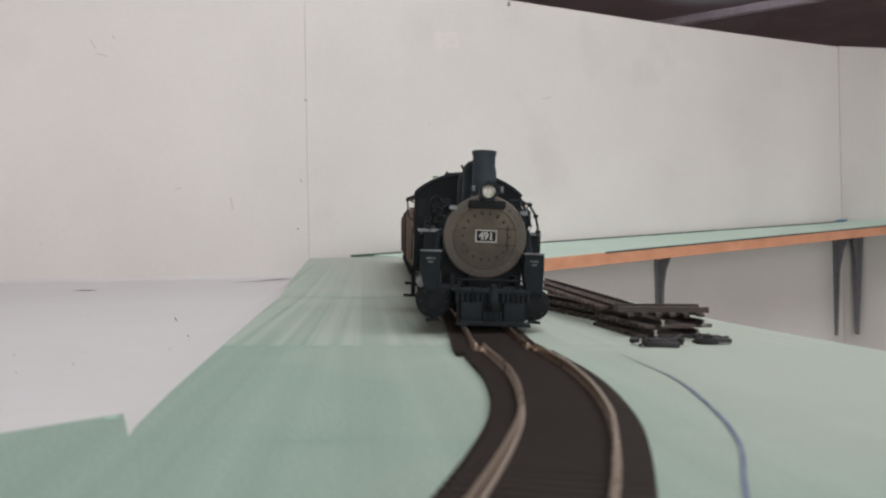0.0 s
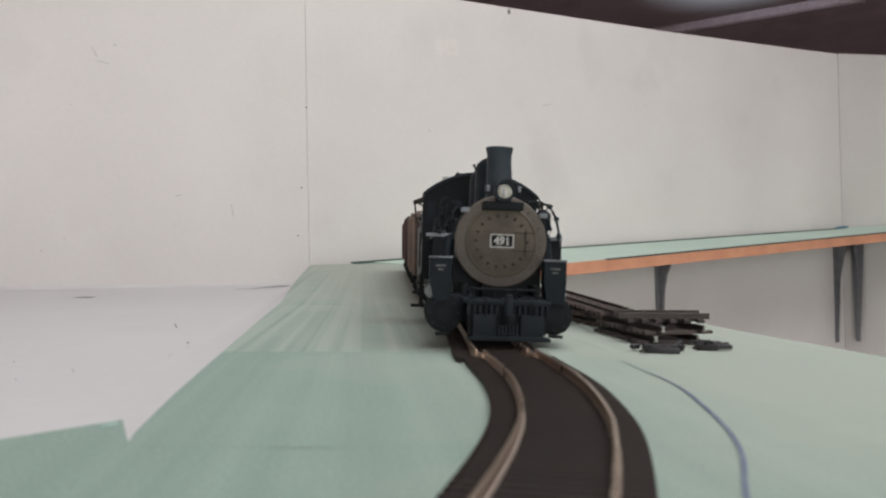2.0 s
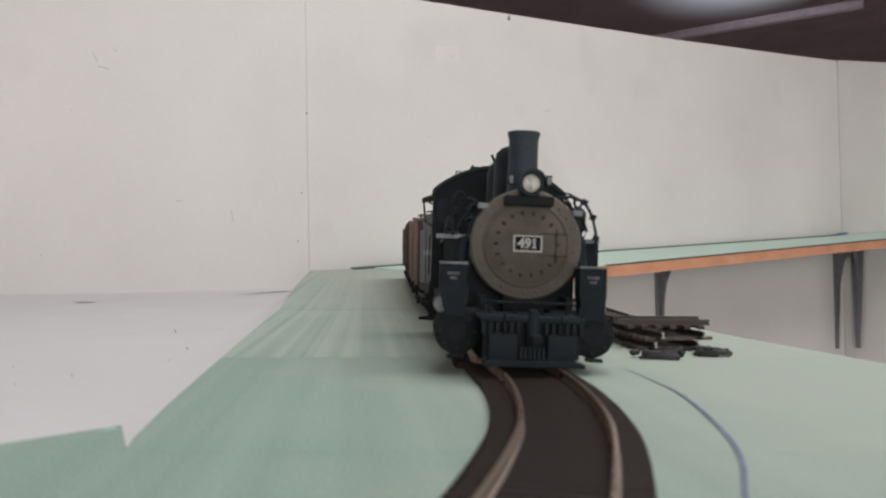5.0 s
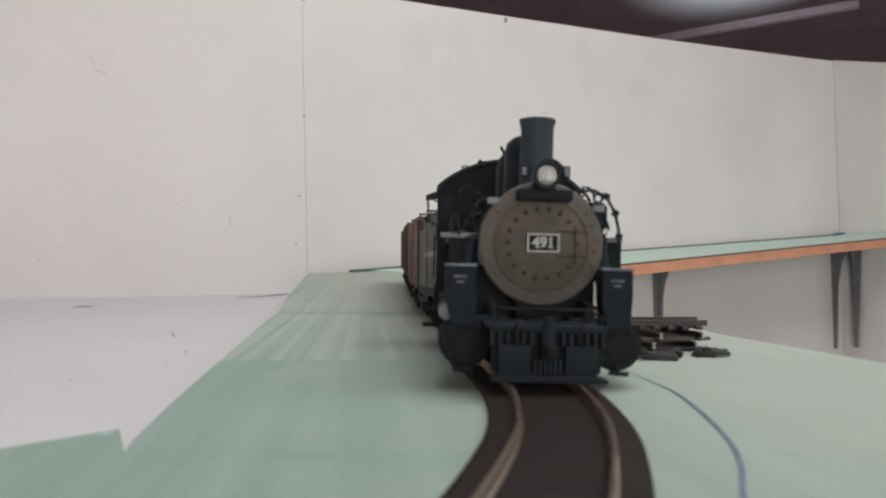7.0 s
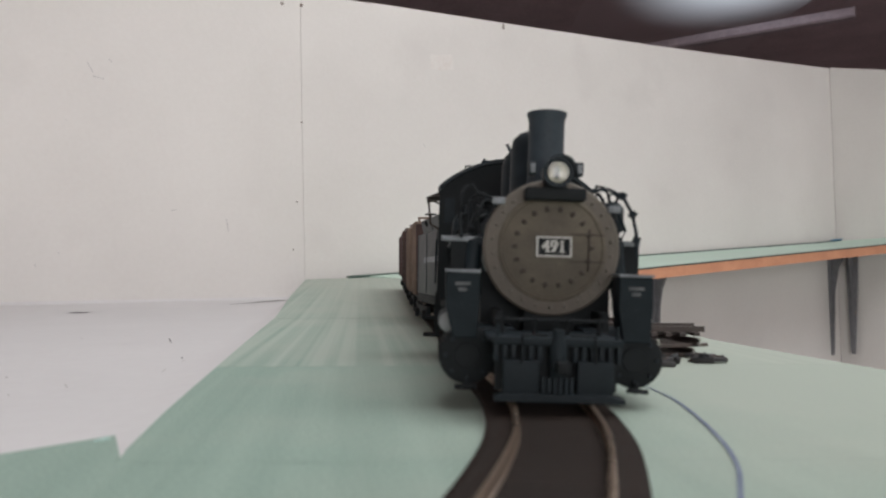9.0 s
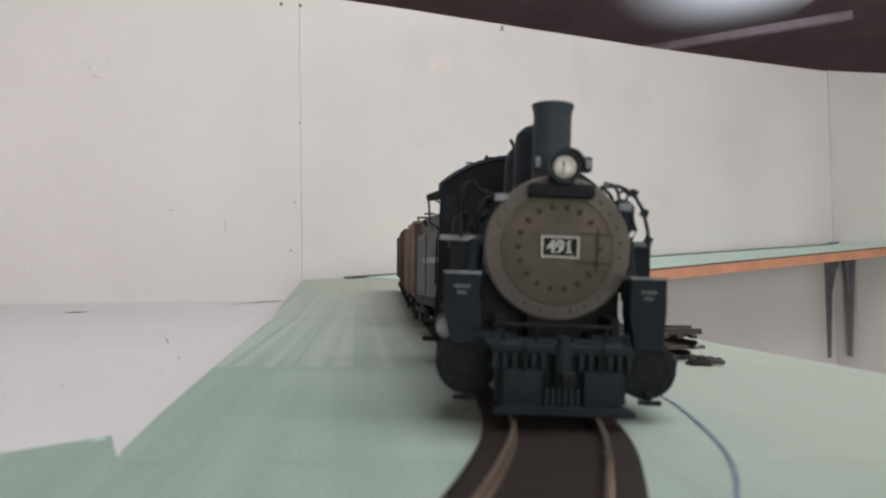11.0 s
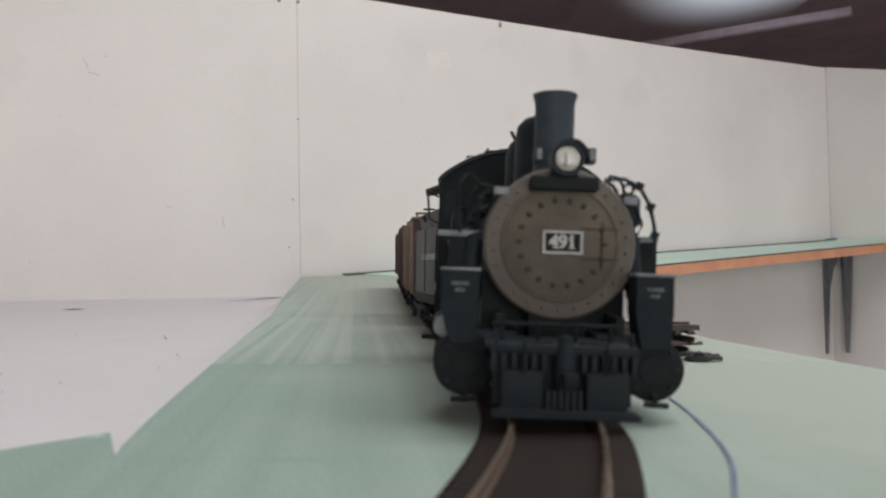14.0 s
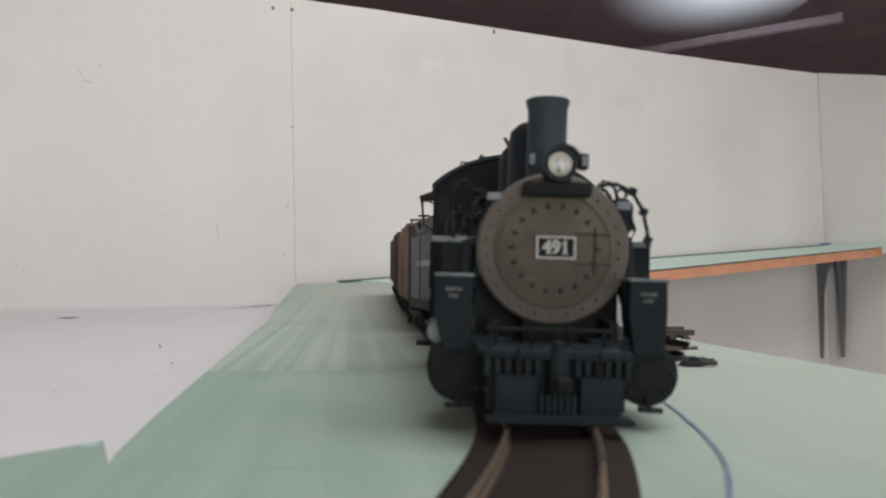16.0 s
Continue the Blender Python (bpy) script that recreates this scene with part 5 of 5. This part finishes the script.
def tender():
    t = thing("tender", "grey-black model locomotive tender with a coal load", "tender")
    box_part("tender_frame", M_DEEP, t, -22 * mm, 22 * mm, 0, 112 * mm, 12 * mm, 17 * mm, 0.4 * mm)
    box_part("tank", M_TENDER, t, -22.6 * mm, 22.6 * mm, 2 * mm, 110 * mm, 17 * mm, 52 * mm, 0.8 * mm, "grey tender tank side")
    for sgn in (-1, 1):
        bm = bmesh.new()
        bm_prism(bm, [(sgn * 22.6 * mm, 52 * mm), (sgn * 24 * mm, 59 * mm), (sgn * 23.2 * mm, 59 * mm), (sgn * 21.8 * mm, 52 * mm)], 84 * mm, pose(0, 4 * mm, 0))
        part("coal_board", bm, M_TENDER, t, smooth=False)
        for y in (6, 40, 74, 106):
            box_part("rivet_strip", M_TENDER, t, *sorted((sgn * 22.6 * mm, sgn * 23 * mm)), y * mm, (y + 1.2) * mm, 18 * mm, 51 * mm)
        box_part("lettering_bar", M_EDGE, t, *sorted((sgn * 22.6 * mm, sgn * 22.75 * mm)), 28 * mm, 84 * mm, 35 * mm, 38 * mm, 0, "pale grey lettering bar")
        for y in (18, 86):
            box_part("truck_side", M_DEEP, t, *sorted((sgn * 19.5 * mm, sgn * 22.5 * mm)), (y - 12) * mm, (y + 22) * mm, 3.5 * mm, 10.5 * mm, 1 * mm)
            for dy in (-7, 7 + 10):
                box_part("journal_box", M_DEEP, t, *sorted((sgn * 22.4 * mm, sgn * 24.6 * mm)), (y + dy - 2.2) * mm, (y + dy + 2.2) * mm, 3 * mm, 8 * mm, 0.5 * mm)
        box_part("tender_step", M_DEEP, t, *sorted((sgn * 21 * mm, sgn * 25.6 * mm)), 1 * mm, 7 * mm, 5 * mm, 6.2 * mm, 0.2 * mm)
        tube_part("grab_iron", M_DEEP, t, [(sgn * 23.8 * mm, 3 * mm, 20 * mm), (sgn * 23.8 * mm, 3 * mm, 46 * mm)], 0.4 * mm, seg=6)
    coal = bmesh.new()
    rnd = random.Random(4)
    for k in range(150):
        m = Matrix.Translation((rnd.uniform(-23, 23) * mm, rnd.uniform(8, 82) * mm, rnd.uniform(52, 58) * mm)) @ Euler((rnd.random() * 3, rnd.random() * 3, 0)).to_matrix().to_4x4()
        bmesh.ops.create_icosphere(coal, subdivisions=1, radius=rnd.uniform(2.0, 4.0) * mm, matrix=m)
    part("coal_load", coal, M_DEEP, t, smooth=False)
    for y in (12, 26, 80, 94):
        wheelset(t, y * mm, 5.0 * mm)
    return t


def goods_car(body, trim, label, height, planked):
    c = thing("goods_car", label, "goods car", "goods cars behind the tender")
    L, H, Wd = 138 * mm, height, 23.4 * mm
    box_part("underframe", M_DEEP, c, -20 * mm, 20 * mm, 0, L, 11 * mm, 15.5 * mm, 0.4 * mm)
    box_part("car_body", body, c, -Wd, Wd, 3 * mm, L - 3 * mm, 15.5 * mm, H, 0.5 * mm)
    for sgn in (-1, 1):
        for y, d, w in ((4.5, 1.8, 1.6), (34, 1.4, 1.0), (54, 2.8, 1.2), (84, 2.8, 1.2), (108, 1.4, 1.0), (133.5, 1.8, 1.6)):
            box_part("side_post", trim, c, *sorted((sgn * Wd, sgn * (Wd + d * mm))), (y - w) * mm, (y + w) * mm, 16 * mm, H - 0.5 * mm, 0.2 * mm)
        box_part("sliding_door", M_MAROON, c, *sorted((sgn * (Wd + 0.7 * mm), sgn * (Wd + 1.7 * mm))), 55.4 * mm, 82.6 * mm, 17 * mm, H - 2 * mm, 0.2 * mm)
        for k in range(planked):
            z = 17 * mm + (H - 20 * mm) * (k + 0.5) / planked
            box_part("side_board", body, c, *sorted((sgn * Wd, sgn * (Wd + 0.6 * mm))), 4 * mm, L - 4 * mm, z - 2.0 * mm, z + 2.0 * mm, 0.15 * mm)
        for y in (20, L / mm - 34):
            box_part("truck_side", M_DEEP, c, *sorted((sgn * 18.5 * mm, sgn * 21.5 * mm)), (y - 9) * mm, (y + 23) * mm, 3.5 * mm, 10 * mm, 1 * mm)
            for dy in (-4, 18):
                box_part("journal_box", M_DEEP, c, *sorted((sgn * 21.4 * mm, sgn * 23.6 * mm)), (y + dy - 2.2) * mm, (y + dy + 2.2) * mm, 3 * mm, 8 * mm, 0.5 * mm)
        for k in range(5):
            z = (20 + 8 * k) * mm
            if z < H:
                tube_part("ladder_rung", trim, c, [(sgn * (Wd + 2.8 * mm), 5 * mm, z), (sgn * (Wd + 2.8 * mm), 13 * mm, z)], 0.4 * mm, seg=6)
        box_part("corner_step", M_DEEP, c, *sorted((sgn * 20 * mm, sgn * 25 * mm)), 4 * mm, 10 * mm, 7 * mm, 8 * mm, 0.2 * mm)
        tube_part("step_hanger", M_DEEP, c, [(sgn * 24.4 * mm, 7 * mm, 15.6 * mm), (sgn * 24.4 * mm, 7 * mm, 7.6 * mm)], 0.5 * mm, seg=6)
    box_part("roof", trim, c, -Wd - 1 * mm, Wd + 1 * mm, 1.5 * mm, L - 1.5 * mm, H, H + 1.6 * mm, 0.5 * mm)
    box_part("roof_walk", trim, c, -4 * mm, 4 * mm, -1 * mm, L + 1 * mm, H + 3.4 * mm, H + 4.4 * mm, 0.2 * mm)
    for y in (8, 40, 70, 100, 130):
        box_part("walk_saddle", trim, c, -5 * mm, 5 * mm, y * mm, (y + 1.5) * mm, H + 1.5 * mm, H + 3.5 * mm)
    for y0, y1 in ((1.5, 9), (L / mm - 9, L / mm - 1.5)):
        box_part("end_walk", trim, c, -22 * mm, -4.2 * mm, y0 * mm, y1 * mm, H + 3.4 * mm, H + 4.4 * mm, 0.2 * mm)
        tube_part("walk_bracket", trim, c, [(-21 * mm, (y0 + 1) * mm, H + 1 * mm), (-21 * mm, (y0 + 1) * mm, H + 3.6 * mm)], 0.6 * mm, seg=6)
        tube_part("walk_bracket", trim, c, [(-21 * mm, (y1 - 1) * mm, H + 1 * mm), (-21 * mm, (y1 - 1) * mm, H + 3.6 * mm)], 0.6 * mm, seg=6)
    tube_part("brake_staff", M_DEEP, c, [(-14 * mm, 0.6 * mm, 14 * mm), (-14 * mm, 0.6 * mm, H + 6 * mm)], 0.5 * mm, seg=6)
    lathe_part("brake_wheel", M_DEEP, c, [(2.6 * mm, -0.4 * mm), (3.6 * mm, -0.4 * mm), (3.6 * mm, 0.4 * mm), (2.6 * mm, 0.4 * mm), (2.6 * mm, -0.4 * mm)], pose(-14 * mm, 0.6 * mm, H + 6 * mm), seg=16)
    for y in (22, 36, L / mm - 34, L / mm - 20):
        wheelset(c, y * mm, 5.0 * mm)
    return c


UNITS = [(locomotive(), 0.0, 22 * mm, 134 * mm), (tender(), 0.184, 12 * mm, 94 * mm),
         (goods_car(M_BROWN, M_TAN, "reddish brown model boxcar with tan side posts", 60.5 * mm, 5), 0.303, 22 * mm, 118 * mm),
         (goods_car(M_TAN, M_BROWN, "tan wooden-sided model goods car with brown posts", 62 * mm, 6), 0.447, 22 * mm, 118 * mm),
         (goods_car(M_MAROON, M_MAROON, "dark maroon model boxcar at the end of the train", 58 * mm, 6), 0.591, 22 * mm, 118 * mm)]

# distance of the engine's front along the line, by time
RUN = [(0, 0.2905), (0.5, 0.2835), (1, 0.2760), (1.5, 0.2680), (2, 0.2597), (2.5, 0.2510), (3, 0.2415), (3.5, 0.2320), (4, 0.2235), (4.7, 0.2130), (5.5, 0.2020), (6.5, 0.1890), (7, 0.1830),
       (7.5, 0.1775), (8, 0.1724), (8.5, 0.1680), (9, 0.1635), (9.8, 0.1570), (10.6, 0.1522), (11.5, 0.1485), (12, 0.1466), (12.5, 0.1450), (13, 0.1438), (13.5, 0.1430), (14, 0.1428), (14.5, 0.1428), (15, 0.1428), (15.5, 0.1428), (16, 0.1428)]
PILOT_SHIFT = (-2.6, -1.4, 0.0, 1.1)   # sideways shift of the pilot fitted to the camera's view, mm, along the run
LEAN = 2.0    # engine's lean fitted to the camera's view; the rails are level
# sideways place of the smokebox and the engine's yaw, by time
LAT = [(0, 0.0187, 3.0), (1.5, 0.0222, 2.6), (3.5, 0.0258, 2.0), (7, 0.0298, 0.9), (9, 0.0306, 0.4), (12.5, 0.0306, -0.4), (16, 0.0302, -0.5)]


def unit_pose(y0, a, b):
    """Pose of a vehicle whose front is at y0 with wheels a and b behind it."""
    p, q = rail_top(y0 + a), rail_top(y0 + b)
    d = (q - p).normalized()
    o = p - d * a
    yaw = math.degrees(math.atan2(-d.x, d.y))
    return pose(o.x, o.y, o.z, math.degrees(math.asin(d.z)), 0, yaw)


def engine_pose(t, y):
    x = np.interp(t, [r[0] for r in LAT], [r[1] for r in LAT])
    yaw = np.interp(t, [r[0] for r in LAT], [r[2] for r in LAT])
    c = math.sin(radians(yaw)) * 0.031
    return pose(float(x + c) - 0.0012, y, RAIL, 0, LEAN, float(yaw))


def tender_pose(t, y):
    hitch = engine_pose(t, y) @ Vector((0, 0.182, 0))
    q = rail_top(y + 0.184 + 0.094)
    d = q - Vector((hitch.x, hitch.y, RAIL))
    return pose(hitch.x, y + 0.184, RAIL, math.degrees(math.atan2(d.z, d.length)), 0.8, math.degrees(math.atan2(-d.x, d.y)))


# ties of the running track
RUNTIE = tie_mesh(30 * mm, 2.2 * mm, TIEH, M_TIE)
for tr, y0, y1, pitch in ((tracks[0], -0.053, 0.2465, 0.0032), (tracks[1], 0.2495, 0.4995, 0.0032), (tracks[2], 0.5035, 1.098, 0.0050)):
    y = y0
    while y < y1:
        p, s = track_frame(y)
        ob = new("tie", RUNTIE)
        ob.parent = tr
        ob.matrix_basis = Matrix.Translation(p - s * 0.0005 + Vector((0, 0, 0.0001))) @ Matrix.Rotation(math.atan2(s.y, s.x), 4, "Z") @ pose(0, 0, 0, math.degrees(math.atan(SLOPE)) if p.y > SLOPE_Y else 0)
        y += pitch


def motions():
    walk(UNITS[0][0], [(t, engine_pose(t, y)) for t, y in RUN])
    walk(UNITS[1][0], [(t, tender_pose(t, y)) for t, y in RUN])
    for ob, off, a, b in UNITS[2:]:
        walk(ob, [(t, unit_pose(y + off, a, b)) for t, y in RUN])
    walk(pilots[0], [(t, pose(float(np.interp(y, [0.145, 0.189, 0.24, 0.2905], PILOT_SHIFT)) * mm, 0, 0)) for t, y in RUN])
    for ob, r, y in train_wheels:
        walk(ob, [(t, pose(0, y, r, math.degrees((RUN[0][1] - d) / r))) for t, d in RUN])


motions()
